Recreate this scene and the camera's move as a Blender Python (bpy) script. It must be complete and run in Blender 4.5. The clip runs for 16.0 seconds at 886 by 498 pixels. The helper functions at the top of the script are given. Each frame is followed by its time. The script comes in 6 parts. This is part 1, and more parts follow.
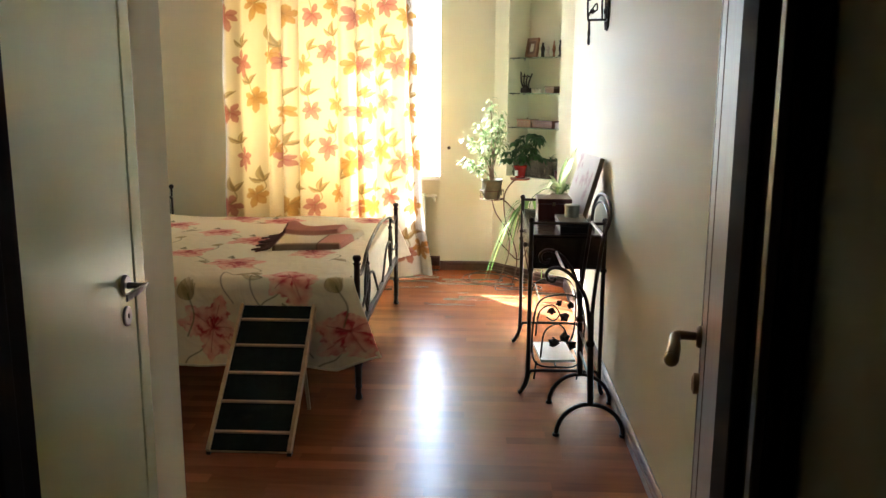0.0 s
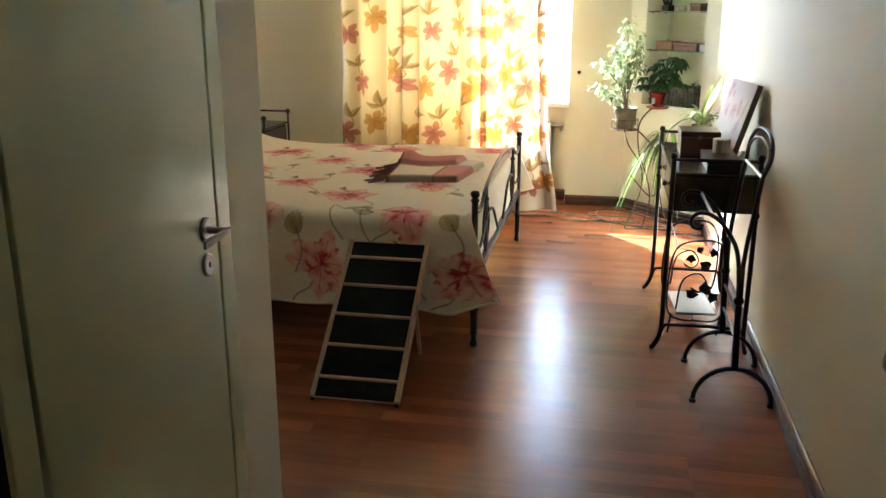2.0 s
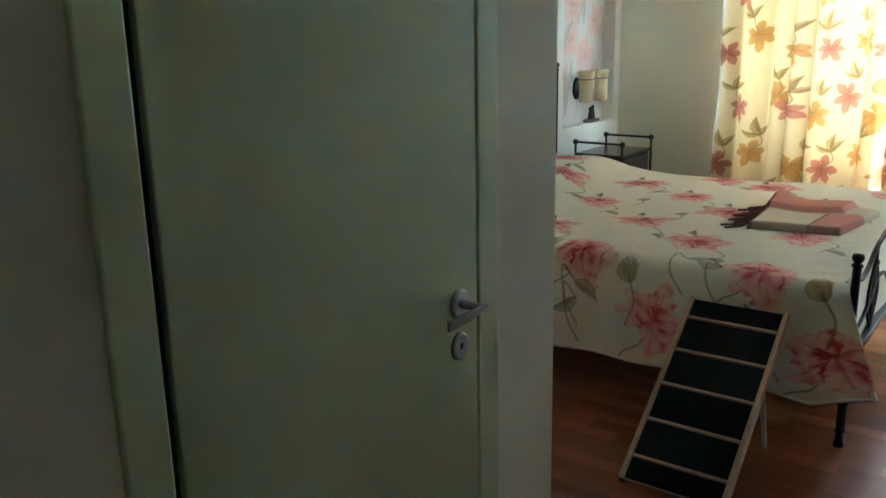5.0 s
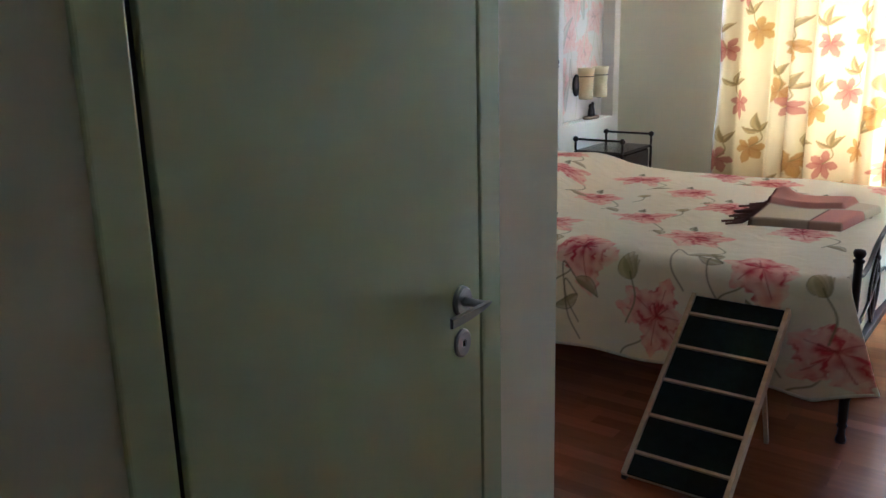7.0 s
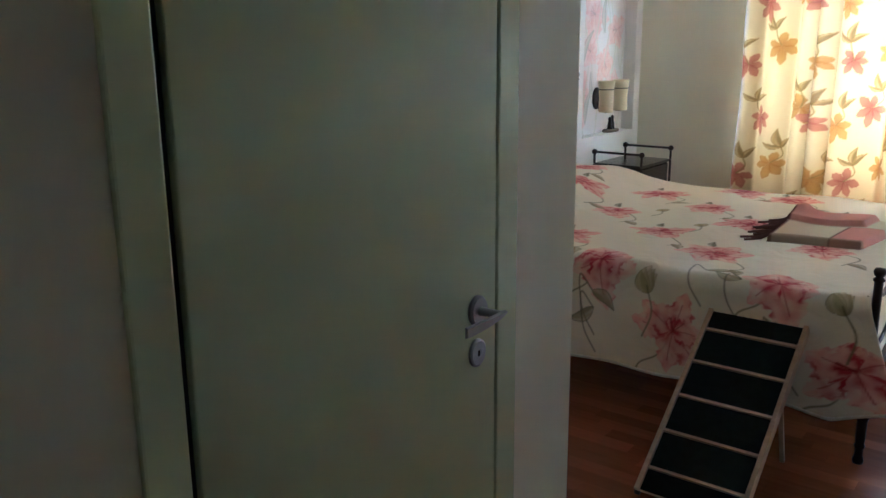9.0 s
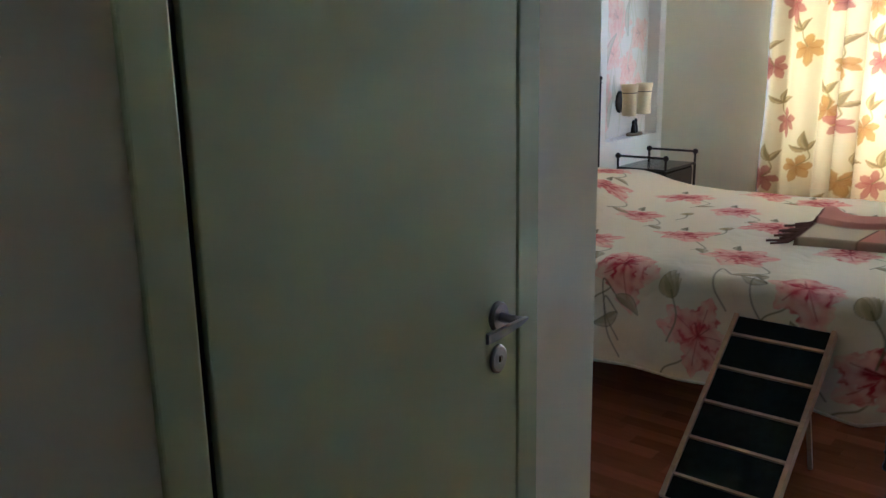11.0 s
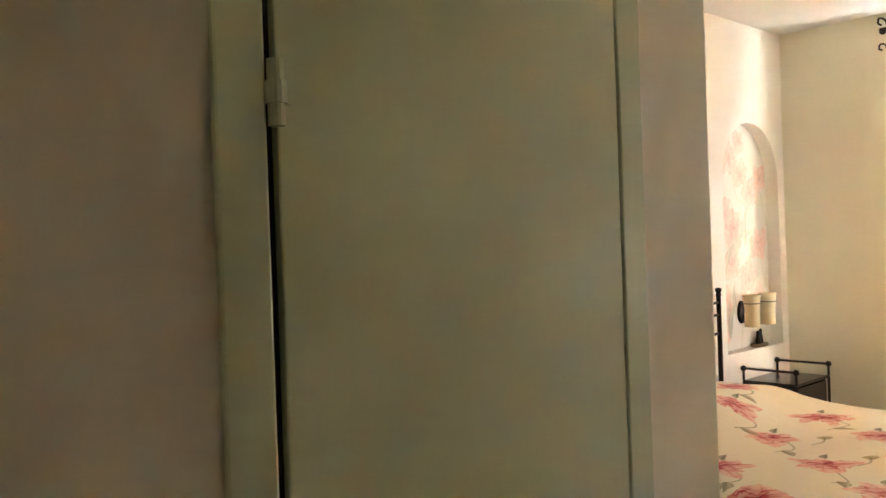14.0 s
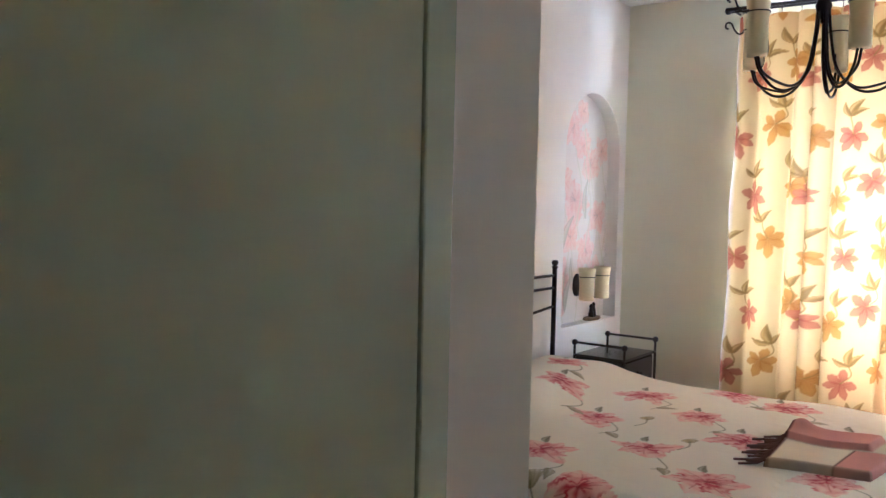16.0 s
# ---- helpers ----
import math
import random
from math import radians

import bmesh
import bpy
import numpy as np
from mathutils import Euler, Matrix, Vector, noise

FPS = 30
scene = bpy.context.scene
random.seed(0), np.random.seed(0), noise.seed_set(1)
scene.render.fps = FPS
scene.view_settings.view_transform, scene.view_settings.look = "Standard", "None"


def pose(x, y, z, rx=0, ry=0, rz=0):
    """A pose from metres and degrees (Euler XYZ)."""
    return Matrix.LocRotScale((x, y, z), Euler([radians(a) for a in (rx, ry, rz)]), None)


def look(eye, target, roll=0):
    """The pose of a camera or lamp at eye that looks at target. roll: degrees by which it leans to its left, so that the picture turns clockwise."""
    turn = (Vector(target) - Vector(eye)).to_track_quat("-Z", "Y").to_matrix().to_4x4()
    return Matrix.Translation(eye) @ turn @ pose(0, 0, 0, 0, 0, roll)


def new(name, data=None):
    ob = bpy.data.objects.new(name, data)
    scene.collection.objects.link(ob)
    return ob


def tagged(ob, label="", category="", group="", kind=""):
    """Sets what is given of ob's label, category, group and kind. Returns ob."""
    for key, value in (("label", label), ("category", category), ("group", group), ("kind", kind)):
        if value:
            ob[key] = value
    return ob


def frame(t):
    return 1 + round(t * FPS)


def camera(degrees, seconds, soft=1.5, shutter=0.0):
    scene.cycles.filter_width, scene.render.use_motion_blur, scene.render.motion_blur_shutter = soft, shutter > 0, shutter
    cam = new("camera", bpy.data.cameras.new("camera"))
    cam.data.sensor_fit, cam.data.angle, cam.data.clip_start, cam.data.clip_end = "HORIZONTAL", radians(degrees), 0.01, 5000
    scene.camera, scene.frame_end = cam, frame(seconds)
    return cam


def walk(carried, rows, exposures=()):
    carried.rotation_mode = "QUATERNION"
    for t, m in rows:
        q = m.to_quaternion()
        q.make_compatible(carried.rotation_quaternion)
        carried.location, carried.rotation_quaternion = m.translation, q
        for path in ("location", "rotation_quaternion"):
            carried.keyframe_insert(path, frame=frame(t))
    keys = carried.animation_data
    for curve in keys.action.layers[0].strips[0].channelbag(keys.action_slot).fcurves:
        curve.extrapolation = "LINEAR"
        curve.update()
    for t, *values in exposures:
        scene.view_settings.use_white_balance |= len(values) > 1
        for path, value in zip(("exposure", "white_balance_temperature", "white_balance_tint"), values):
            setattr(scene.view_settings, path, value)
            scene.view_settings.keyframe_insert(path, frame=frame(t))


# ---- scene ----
cam = camera(55.4, 16.0)
PATH = [
    (0, (0.577, -3.88, 1.494), (0.491, -1.917, 1.117), 0.3),
    (0.5, (0.557, -3.871, 1.486), (0.484, -1.921, 1.046), 0.5),
    (1, (0.543, -3.814, 1.467), (0.494, -1.884, 0.944), 0.4),
    (1.5, (0.536, -3.679, 1.467), (0.401, -1.757, 0.932), 0.4),
    (2, (0.533, -3.514, 1.464), (0.171, -1.625, 0.917), 0.1),
    (2.5, (0.511, -3.342, 1.473), (-0.127, -1.522, 0.943), -1.1),
    (3, (0.497, -3.183, 1.48), (-0.377, -1.459, 0.966), -2.5),
    (3.5, (0.509, -3.075, 1.479), (-0.519, -1.431, 0.992), -2.4),
    (4, (0.532, -3.045, 1.475), (-0.566, -1.441, 1.002), -1.4),
    (4.5, (0.524, -3.037, 1.471), (-0.633, -1.483, 0.972), -1.0),
    (7, (0.515, -3.038, 1.467), (-0.643, -1.488, 0.961), -1.4),
    (7.5, (0.518, -3.042, 1.468), (-0.65, -1.497, 0.967), -0.7),
    (8, (0.514, -3.042, 1.466), (-0.668, -1.504, 0.979), -0.3),
    (10.5, (0.52, -3.034, 1.465), (-0.695, -1.517, 0.993), -1.1),
    (11, (0.518, -3.033, 1.466), (-0.72, -1.535, 0.996), -1.1),
    (11.5, (0.511, -3.024, 1.464), (-0.765, -1.562, 0.98), -1.2),
    (12, (0.488, -2.98, 1.477), (-0.874, -1.582, 1.041), -0.7),
    (12.5, (0.506, -2.974, 1.517), (-0.944, -1.624, 1.248), -1.0),
    (13, (0.526, -2.983, 1.55), (-0.957, -1.644, 1.451), -1.6),
    (13.5, (0.533, -2.989, 1.567), (-0.94, -1.636, 1.546), -1.7),
    (14, (0.510, -2.988, 1.574), (-0.957, -1.629, 1.566), -2.0),
    (14.5, (0.518, -2.978, 1.572), (-0.928, -1.597, 1.515), -2.1),
    (15, (0.49, -2.905, 1.559), (-0.888, -1.462, 1.411), -1.5),
    (15.5, (0.461, -2.807, 1.571), (-0.854, -1.311, 1.39), 0.8),
    (16, (0.374, -2.685, 1.609), (-0.832, -1.093, 1.491), 1.2),
]
EXPOSURES = [
    (0, 3.95, 5560, 10), (1, 3.95, 5560, 10), (1.5, 3.99, 5510, 10), (2.5, 3.79, 5360, 10), (3, 4.12, 5370, -3), (3.5, 4.20, 5170, -8), (4, 4.02, 4870, -8), (4.5, 3.92, 4220, -5),
    (7, 3.97, 4310, 14), (8, 3.97, 4290, 14), (10.5, 3.93, 4230, 13), (11, 3.95, 4210, 13), (11.5, 4.54, 4190, 15), (12, 4.78, 4540, 18), (12.5, 4.85, 4860, 13),
    (13, 4.89, 5730, 20), (14, 4.75, 5730, 19), (14.5, 4.69, 5780, 19), (15, 4.54, 5080, 16), (15.5, 4.18, 4860, 18), (16, 4.15, 4560, 23),
]
walk(cam, [(t, look(eye, target, roll)) for t, eye, target, roll in PATH], EXPOSURES)

# ---- light ----
SUN_WAY = Vector((0.564, -0.605, -0.559))
world = bpy.data.worlds.new("world")
scene.world = world
world.use_nodes = True
_n = world.node_tree.nodes
_sky = _n.new("ShaderNodeTexSky")
_sky.sky_type = "NISHITA"
_sky.sun_disc = False
_sky.sun_elevation = math.asin(0.559)
_sky.sun_rotation = math.atan2(-SUN_WAY.x, -SUN_WAY.y)
_n["Background"].inputs["Strength"].default_value = 0.105
world.node_tree.links.new(_sky.outputs[0], _n["Background"].inputs["Color"])
sun = new("sun", bpy.data.lights.new("sun", "SUN"))
sun.data.energy, sun.data.angle, sun.data.color = 5.0, radians(0.6), (1.0, 0.94, 0.86)
sun.matrix_world = Matrix.Translation((-3, 6, 5)) @ SUN_WAY.to_track_quat("-Z", "Y").to_matrix().to_4x4()
# daylight in the window's opening
skylight = new("window_daylight", bpy.data.lights.new("window_daylight", "AREA"))
skylight.data.shape, skylight.data.size, skylight.data.size_y = "RECTANGLE", 1.45, 1.65
skylight.data.energy, skylight.data.color = 3.3, (0.72, 0.85, 1.0)
skylight.data.spread = radians(105)
skylight.matrix_world = look((-0.5, 3.46, 1.645), (-0.45, 0.0, 1.2))


# ---- materials ----
def material(name, base, rough=0.5, metal=0.0, vary=0.08, scale=3.0, bump=0.1, grain=120.0, spec=0.5, tint=None, island=False, uneven=0.1):
    """Base colour with slow stains and fine grain, both at real size."""
    m = bpy.data.materials.new(name)
    m.use_nodes = True
    nt = m.node_tree
    b = nt.nodes["Principled BSDF"]
    co = nt.nodes.new("ShaderNodeTexCoord")
    slow = nt.nodes.new("ShaderNodeTexNoise")
    slow.inputs["Scale"].default_value, slow.inputs["Detail"].default_value = scale, 5
    fine = nt.nodes.new("ShaderNodeTexNoise")
    fine.inputs["Scale"].default_value, fine.inputs["Detail"].default_value = grain, 3
    for t in (slow, fine):
        nt.links.new(co.outputs["Object"], t.inputs["Vector"])
    mix = nt.nodes.new("ShaderNodeMix")
    mix.data_type = "RGBA"
    other = tint or tuple(c * (1 - 2.2 * vary) for c in base)
    mix.inputs["A"].default_value, mix.inputs["B"].default_value = (*other, 1), (*(min(1, c * (1 + vary)) for c in base), 1)
    nt.links.new(slow.outputs["Fac"], mix.inputs["Factor"])
    nt.links.new(mix.outputs["Result"], b.inputs["Base Color"])
    ramp = nt.nodes.new("ShaderNodeMapRange")
    ramp.inputs["To Min"].default_value, ramp.inputs["To Max"].default_value = max(0.02, rough - uneven), min(1, rough + uneven)
    nt.links.new(slow.outputs["Fac"], ramp.inputs["Value"])
    nt.links.new(ramp.outputs[0], b.inputs["Roughness"])
    b.inputs["Metallic"].default_value = metal
    b.inputs["Specular IOR Level"].default_value = spec
    if bump:
        bn = nt.nodes.new("ShaderNodeBump")
        bn.inputs["Strength"].default_value, bn.inputs["Distance"].default_value = bump, 0.002
        nt.links.new(fine.outputs["Fac"], bn.inputs["Height"])
        nt.links.new(bn.outputs["Normal"], b.inputs["Normal"])
    return m


def wood(name, dark, light, rough=0.35, along=(1, 14, 14), per="", coat=0.0, scale=6.0, spread=0.5, relief=0.06, grain_share=1.0, spec=0.5, wear=0.06):
    """Grain along one axis; per: 'object' or 'island' varies it from piece to piece."""
    m = bpy.data.materials.new(name)
    m.use_nodes = True
    nt = m.node_tree
    b = nt.nodes["Principled BSDF"]
    co = nt.nodes.new("ShaderNodeTexCoord")
    geo = nt.nodes.new("ShaderNodeNewGeometry")
    mp = nt.nodes.new("ShaderNodeMapping")
    mp.inputs["Scale"].default_value = along
    add = nt.nodes.new("ShaderNodeVectorMath")
    add.operation = "ADD"
    nt.links.new(geo.outputs["Position"] if per else co.outputs["Object"], add.inputs[0])
    nt.links.new(add.outputs[0], mp.inputs["Vector"])
    rnd = None
    if per == "object":
        rnd = nt.nodes.new("ShaderNodeObjectInfo").outputs["Random"]
    elif per == "island":
        rnd = geo.outputs["Random Per Island"]
    grain = nt.nodes.new("ShaderNodeTexNoise")
    grain.inputs["Scale"].default_value, grain.inputs["Detail"].default_value, grain.inputs["Distortion"].default_value = scale, 6, 0.6
    nt.links.new(mp.outputs[0], grain.inputs["Vector"])
    mix = nt.nodes.new("ShaderNodeMix")
    mix.data_type = "RGBA"
    mix.inputs["A"].default_value, mix.inputs["B"].default_value = (*dark, 1), (*light, 1)
    soften = nt.nodes.new("ShaderNodeMapRange")
    soften.inputs["To Min"].default_value, soften.inputs["To Max"].default_value = 0.5 - 0.5 * grain_share, 0.5 + 0.5 * grain_share
    nt.links.new(grain.outputs["Fac"], soften.inputs["Value"])
    fac = soften.outputs[0]
    if rnd is not None:
        sc = nt.nodes.new("ShaderNodeVectorMath")
        sc.operation = "SCALE"
        sc.inputs[0].default_value = (7.0, 13.0, 3.0)
        nt.links.new(rnd, sc.inputs["Scale"])
        nt.links.new(sc.outputs[0], add.inputs[1])
        m1 = nt.nodes.new("ShaderNodeMath")
        m1.operation = "MULTIPLY_ADD"
        m1.inputs[1].default_value, m1.inputs[2].default_value = spread, -0.5 * spread
        nt.links.new(rnd, m1.inputs[0])
        m2 = nt.nodes.new("ShaderNodeMath")
        m2.operation, m2.use_clamp = "ADD", True
        nt.links.new(m1.outputs[0], m2.inputs[0])
        nt.links.new(fac, m2.inputs[1])
        fac = m2.outputs[0]
    nt.links.new(fac, mix.inputs["Factor"])
    nt.links.new(mix.outputs["Result"], b.inputs["Base Color"])
    r = nt.nodes.new("ShaderNodeMapRange")
    r.inputs["To Min"].default_value, r.inputs["To Max"].default_value = rough - wear, rough + wear
    nt.links.new(grain.outputs["Fac"], r.inputs["Value"])
    nt.links.new(r.outputs[0], b.inputs["Roughness"])
    bn = nt.nodes.new("ShaderNodeBump")
    bn.inputs["Strength"].default_value, bn.inputs["Distance"].default_value = max(relief, 0.005), 0.001
    nt.links.new(grain.outputs["Fac"], bn.inputs["Height"])
    nt.links.new(bn.outputs["Normal"], b.inputs["Normal"])
    b.inputs["Specular IOR Level"].default_value = spec
    b.inputs["Coat Weight"].default_value, b.inputs["Coat Roughness"].default_value = coat, 0.2
    return m


def printed(name, rough=0.85, weave=900.0, sheer=0.0, through_light=0.0, bump=0.25, crumple=0.0):
    """Cloth or plaster that carries a print stored with the mesh."""
    m = bpy.data.materials.new(name)
    m.use_nodes = True
    nt = m.node_tree
    b = nt.nodes["Principled BSDF"]
    at = nt.nodes.new("ShaderNodeAttribute")
    at.attribute_name = "print"
    nt.links.new(at.outputs["Color"], b.inputs["Base Color"])
    b.inputs["Roughness"].default_value = rough
    b.inputs["Specular IOR Level"].default_value = 0.2
    co = nt.nodes.new("ShaderNodeTexCoord")
    no = nt.nodes.new("ShaderNodeTexNoise")
    no.inputs["Scale"].default_value, no.inputs["Detail"].default_value = weave, 2
    nt.links.new(co.outputs["Object"], no.inputs["Vector"])
    bn = nt.nodes.new("ShaderNodeBump")
    bn.inputs["Strength"].default_value, bn.inputs["Distance"].default_value = bump, 0.001
    nt.links.new(no.outputs["Fac"], bn.inputs["Height"])
    if crumple:
        slow = nt.nodes.new("ShaderNodeTexNoise")
        slow.inputs["Scale"].default_value, slow.inputs["Detail"].default_value, slow.inputs["Distortion"].default_value = 9.0, 3, 0.8
        nt.links.new(co.outputs["Object"], slow.inputs["Vector"])
        wide = nt.nodes.new("ShaderNodeBump")
        wide.inputs["Strength"].default_value, wide.inputs["Distance"].default_value = 1.0, crumple
        nt.links.new(slow.outputs["Fac"], wide.inputs["Height"])
        nt.links.new(wide.outputs["Normal"], bn.inputs["Normal"])
    nt.links.new(bn.outputs["Normal"], b.inputs["Normal"])
    if through_light:
        out = nt.nodes["Material Output"]
        tr = nt.nodes.new("ShaderNodeBsdfTranslucent")
        dye = nt.nodes.new("ShaderNodeGamma")
        dye.inputs["Gamma"].default_value = 1.35
        nt.links.new(at.outputs["Color"], dye.inputs["Color"])
        nt.links.new(dye.outputs[0], tr.inputs["Color"])
        m1 = nt.nodes.new("ShaderNodeMixShader")
        m1.inputs[0].default_value = through_light
        nt.links.new(b.outputs[0], m1.inputs[1])
        nt.links.new(tr.outputs[0], m1.inputs[2])
        clear = nt.nodes.new("ShaderNodeBsdfTransparent")
        clear.inputs["Color"].default_value = (0.95, 0.95, 0.93, 1)
        m2 = nt.nodes.new("ShaderNodeMixShader")
        m2.inputs[0].default_value = sheer
        nt.links.new(m1.outputs[0], m2.inputs[1])
        nt.links.new(clear.outputs[0], m2.inputs[2])
        nt.links.new(m2.outputs[0], out.inputs["Surface"])
    return m


def glassy(name, tint, rough=0.03):
    m = bpy.data.materials.new(name)
    m.use_nodes = True
    b = m.node_tree.nodes["Principled BSDF"]
    b.inputs["Base Color"].default_value = (*tint, 1)
    b.inputs["Roughness"].default_value = rough
    b.inputs["Transmission Weight"].default_value = 1.0
    b.inputs["IOR"].default_value = 1.45
    return m


WALL = material("cream_wall_paint", (0.83, 0.815, 0.63), 0.62, vary=0.035, scale=1.3, bump=0.12, grain=160)
WHITE_WALL = material("white_wall_paint", (0.87, 0.84, 0.76), 0.6, vary=0.03, scale=1.3, bump=0.12, grain=160)
HALL_WALL = material("hall_wall_paint", (0.78, 0.74, 0.57), 0.7, vary=0.05, scale=1.5, bump=0.15, grain=140)
CLOSET_WALL = material("warm_white_wall_paint", (0.85, 0.785, 0.61), 0.6, vary=0.02, scale=1.3, bump=0.12, grain=160)
# Darker than the closet wall's paint: the entry's shade is in this ochre.
SHADED_ENTRY_WALL = material("shaded_ochre_entry_paint", (0.70, 0.645, 0.455), 0.7, vary=0.04, scale=1.5, bump=0.15, grain=140)
CEILING = material("ceiling_paint", (0.86, 0.85, 0.80), 0.7, vary=0.03, scale=1.0, bump=0.08)
DOOR_PAINT = material("pale_green_door_paint", (0.595, 0.625, 0.36), 0.27, uneven=0.0, vary=0.0, scale=5.0, bump=0.05, grain=260)
_coat = DOOR_PAINT.node_tree.nodes["Principled BSDF"].inputs
_coat["Coat Weight"].default_value, _coat["Coat Roughness"].default_value = 0.5, 0.22
DARK_WOOD = wood("dark_stained_wood", (0.018, 0.009, 0.007), (0.075, 0.034, 0.026), 0.4, along=(14, 14, 1), coat=0.45, spec=0.4)
# Near-black copy of the door wood; shade of rebate and grooves is in it.
SHADED_WOOD = wood("shaded_dark_stained_wood", (0.008, 0.005, 0.004), (0.03, 0.016, 0.011), 0.7, along=(14, 14, 1), coat=0.0, spec=0.1)
BASE_WOOD = wood("baseboard_wood", (0.035, 0.014, 0.008), (0.12, 0.05, 0.028), 0.35, along=(10, 1, 10), coat=0.2)
PARQUET = wood("parquet_lacquer", (0.135, 0.038, 0.015), (0.40, 0.135, 0.050), 0.26, along=(0.9, 6, 6), relief=0.0, grain_share=0.45, spec=0.45, wear=0.012, per="object", coat=0.08, spread=0.48)
PARQUET_REST = wood("parquet_lacquer_rest", (0.135, 0.038, 0.015), (0.40, 0.135, 0.050), 0.26, along=(0.9, 6, 6), relief=0.0, grain_share=0.45, spec=0.45, wear=0.012, per="island", coat=0.08, spread=0.48)
JOINT = material("parquet_joint", (0.05, 0.018, 0.01), 0.6)
IRON = material("dark_wrought_iron", (0.045, 0.034, 0.030), 0.38, metal=0.75, vary=0.2, scale=14, bump=0.2, grain=220)
SATIN = material("satin_chrome", (0.42, 0.41, 0.42), 0.33, metal=1.0, vary=0.05, bump=0.05)
BRASS = material("antique_brass", (0.30, 0.22, 0.12), 0.3, metal=1.0, vary=0.15, bump=0.1)
MAHOGANY = wood("dark_mahogany", (0.016, 0.008, 0.007), (0.034, 0.013, 0.010), 0.26, along=(5, 1, 14), coat=0.3, wear=0.02)
BIRCH = wood("pale_birch", (0.42, 0.27, 0.15), (0.66, 0.47, 0.29), 0.5, along=(2, 2, 14))
CARPET = material("black_anti_slip_carpet", (0.016, 0.022, 0.02), 0.95, vary=0.25, scale=30, bump=0.9, grain=700, spec=0.1)
CANDLE = material("cream_frosted_glass", (0.80, 0.70, 0.42), 0.45, vary=0.06, scale=9, bump=0.05)
GLASS = glassy("clear_glass", (0.92, 0.98, 0.95))
SHELF_GLASS = glassy("greenish_shelf_glass", (0.75, 0.93, 0.85))
WHITE_METAL = material("white_radiator_enamel", (0.80, 0.80, 0.77), 0.35, vary=0.02, bump=0.03)
WHITE_WOOD = material("white_window_lacquer", (0.82, 0.82, 0.80), 0.35, vary=0.02, bump=0.04)
SPREAD = printed("printed_bedspread_cotton", 0.8, 500, crumple=0.012)
CURTAIN = printed("printed_curtain_voile", 0.8, 700, sheer=0.002, through_light=0.50)
TULLE = printed("white_sheer_voile", 0.8, 900, sheer=0.62, through_light=0.35)
MURAL = printed("painted_mural_plaster", 0.7, 150, bump=0.1)
SHEET = material("white_cotton", (0.78, 0.76, 0.70), 0.85, vary=0.04, scale=6, bump=0.3, grain=500)


# ---- building helpers ----
def part(name, bm, mat, parent=None, label="", smooth=False):
    me = bpy.data.meshes.new(name)
    bm.normal_update()
    bm.to_mesh(me)
    bm.free()
    me.materials.append(mat)
    if smooth:
        for p in me.polygons:
            p.use_smooth = True
    ob = new(name, me)
    if parent:
        ob.parent = parent
    if label:
        ob["label"] = label
    return ob


def thing(name, label, category, at=(0, 0, 0), group="", kind=""):
    e = new(name)
    e.empty_display_size = 0.05
    e.location = at
    return tagged(e, label, category, group, kind)


def box(x0, x1, y0, y1, z0, z1, bevel=0.0, bm=None, seg=2):
    bm2 = bmesh.new()
    v = [bm2.verts.new((x, y, z)) for x in (x0, x1) for y in (y0, y1) for z in (z0, z1)]
    for f in ((0, 1, 3, 2), (4, 6, 7, 5), (0, 4, 5, 1), (2, 3, 7, 6), (0, 2, 6, 4), (1, 5, 7, 3)):
        bm2.faces.new([v[i] for i in f])
    if bevel:
        bmesh.ops.bevel(bm2, geom=bm2.edges[:], offset=bevel, segments=seg, affect="EDGES", profile=0.5)
    return join(bm, bm2)


def join(bm, bm2):
    if bm is None:
        return bm2
    me = bpy.data.meshes.new("tmp")
    bm2.to_mesh(me)
    bm2.free()
    bm.from_mesh(me)
    bpy.data.meshes.remove(me)
    return bm


def turned(bm, m):
    bmesh.ops.transform(bm, matrix=m, verts=bm.verts[:])
    return bm


def bend(points, steps=8, closed=False):
    """A smooth run of points through the given ones."""
    p = [Vector(q) for q in points]
    out = []
    n = len(p)
    for i in range(n if closed else n - 1):
        a, b = p[i], p[(i + 1) % n]
        z = p[(i - 1) % n] if closed or i else a * 2 - b
        c = p[(i + 2) % n] if closed or i + 2 < n else b * 2 - a
        for k in range(steps):
            t = k / steps
            out.append(0.5 * (2 * a + (b - z) * t + (2 * z - 5 * a + 4 * b - c) * t * t + (3 * a - z - 3 * b + c) * t ** 3))
    if not closed:
        out.append(p[-1])
    return out


def rod(points, r, n=8, bm=None, closed=False, taper=None):
    """A round bar swept along points."""
    bm = bm or bmesh.new()
    pts = [Vector(q) for q in points]
    rings = []
    side = None
    for i, p in enumerate(pts):
        a = pts[i - 1] if i or closed else p
        b = pts[(i + 1) % len(pts)] if i + 1 < len(pts) or closed else p
        d = (b - a).normalized()
        if side is None:
            side = d.orthogonal().normalized()
        side = (side - d * side.dot(d)).normalized()
        up = d.cross(side)
        rr = taper(i / max(1, len(pts) - 1)) * r if taper else r
        rings.append([bm.verts.new(p + (side * math.cos(2 * math.pi * k / n) + up * math.sin(2 * math.pi * k / n)) * rr) for k in range(n)])
    m = len(rings)
    for i in range(m if closed else m - 1):
        r0, r1 = rings[i], rings[(i + 1) % m]
        for k in range(n):
            bm.faces.new((r0[k], r0[(k + 1) % n], r1[(k + 1) % n], r1[k]))
    if not closed:
        bm.faces.new(rings[0][::-1])
        bm.faces.new(rings[-1])
    return bm


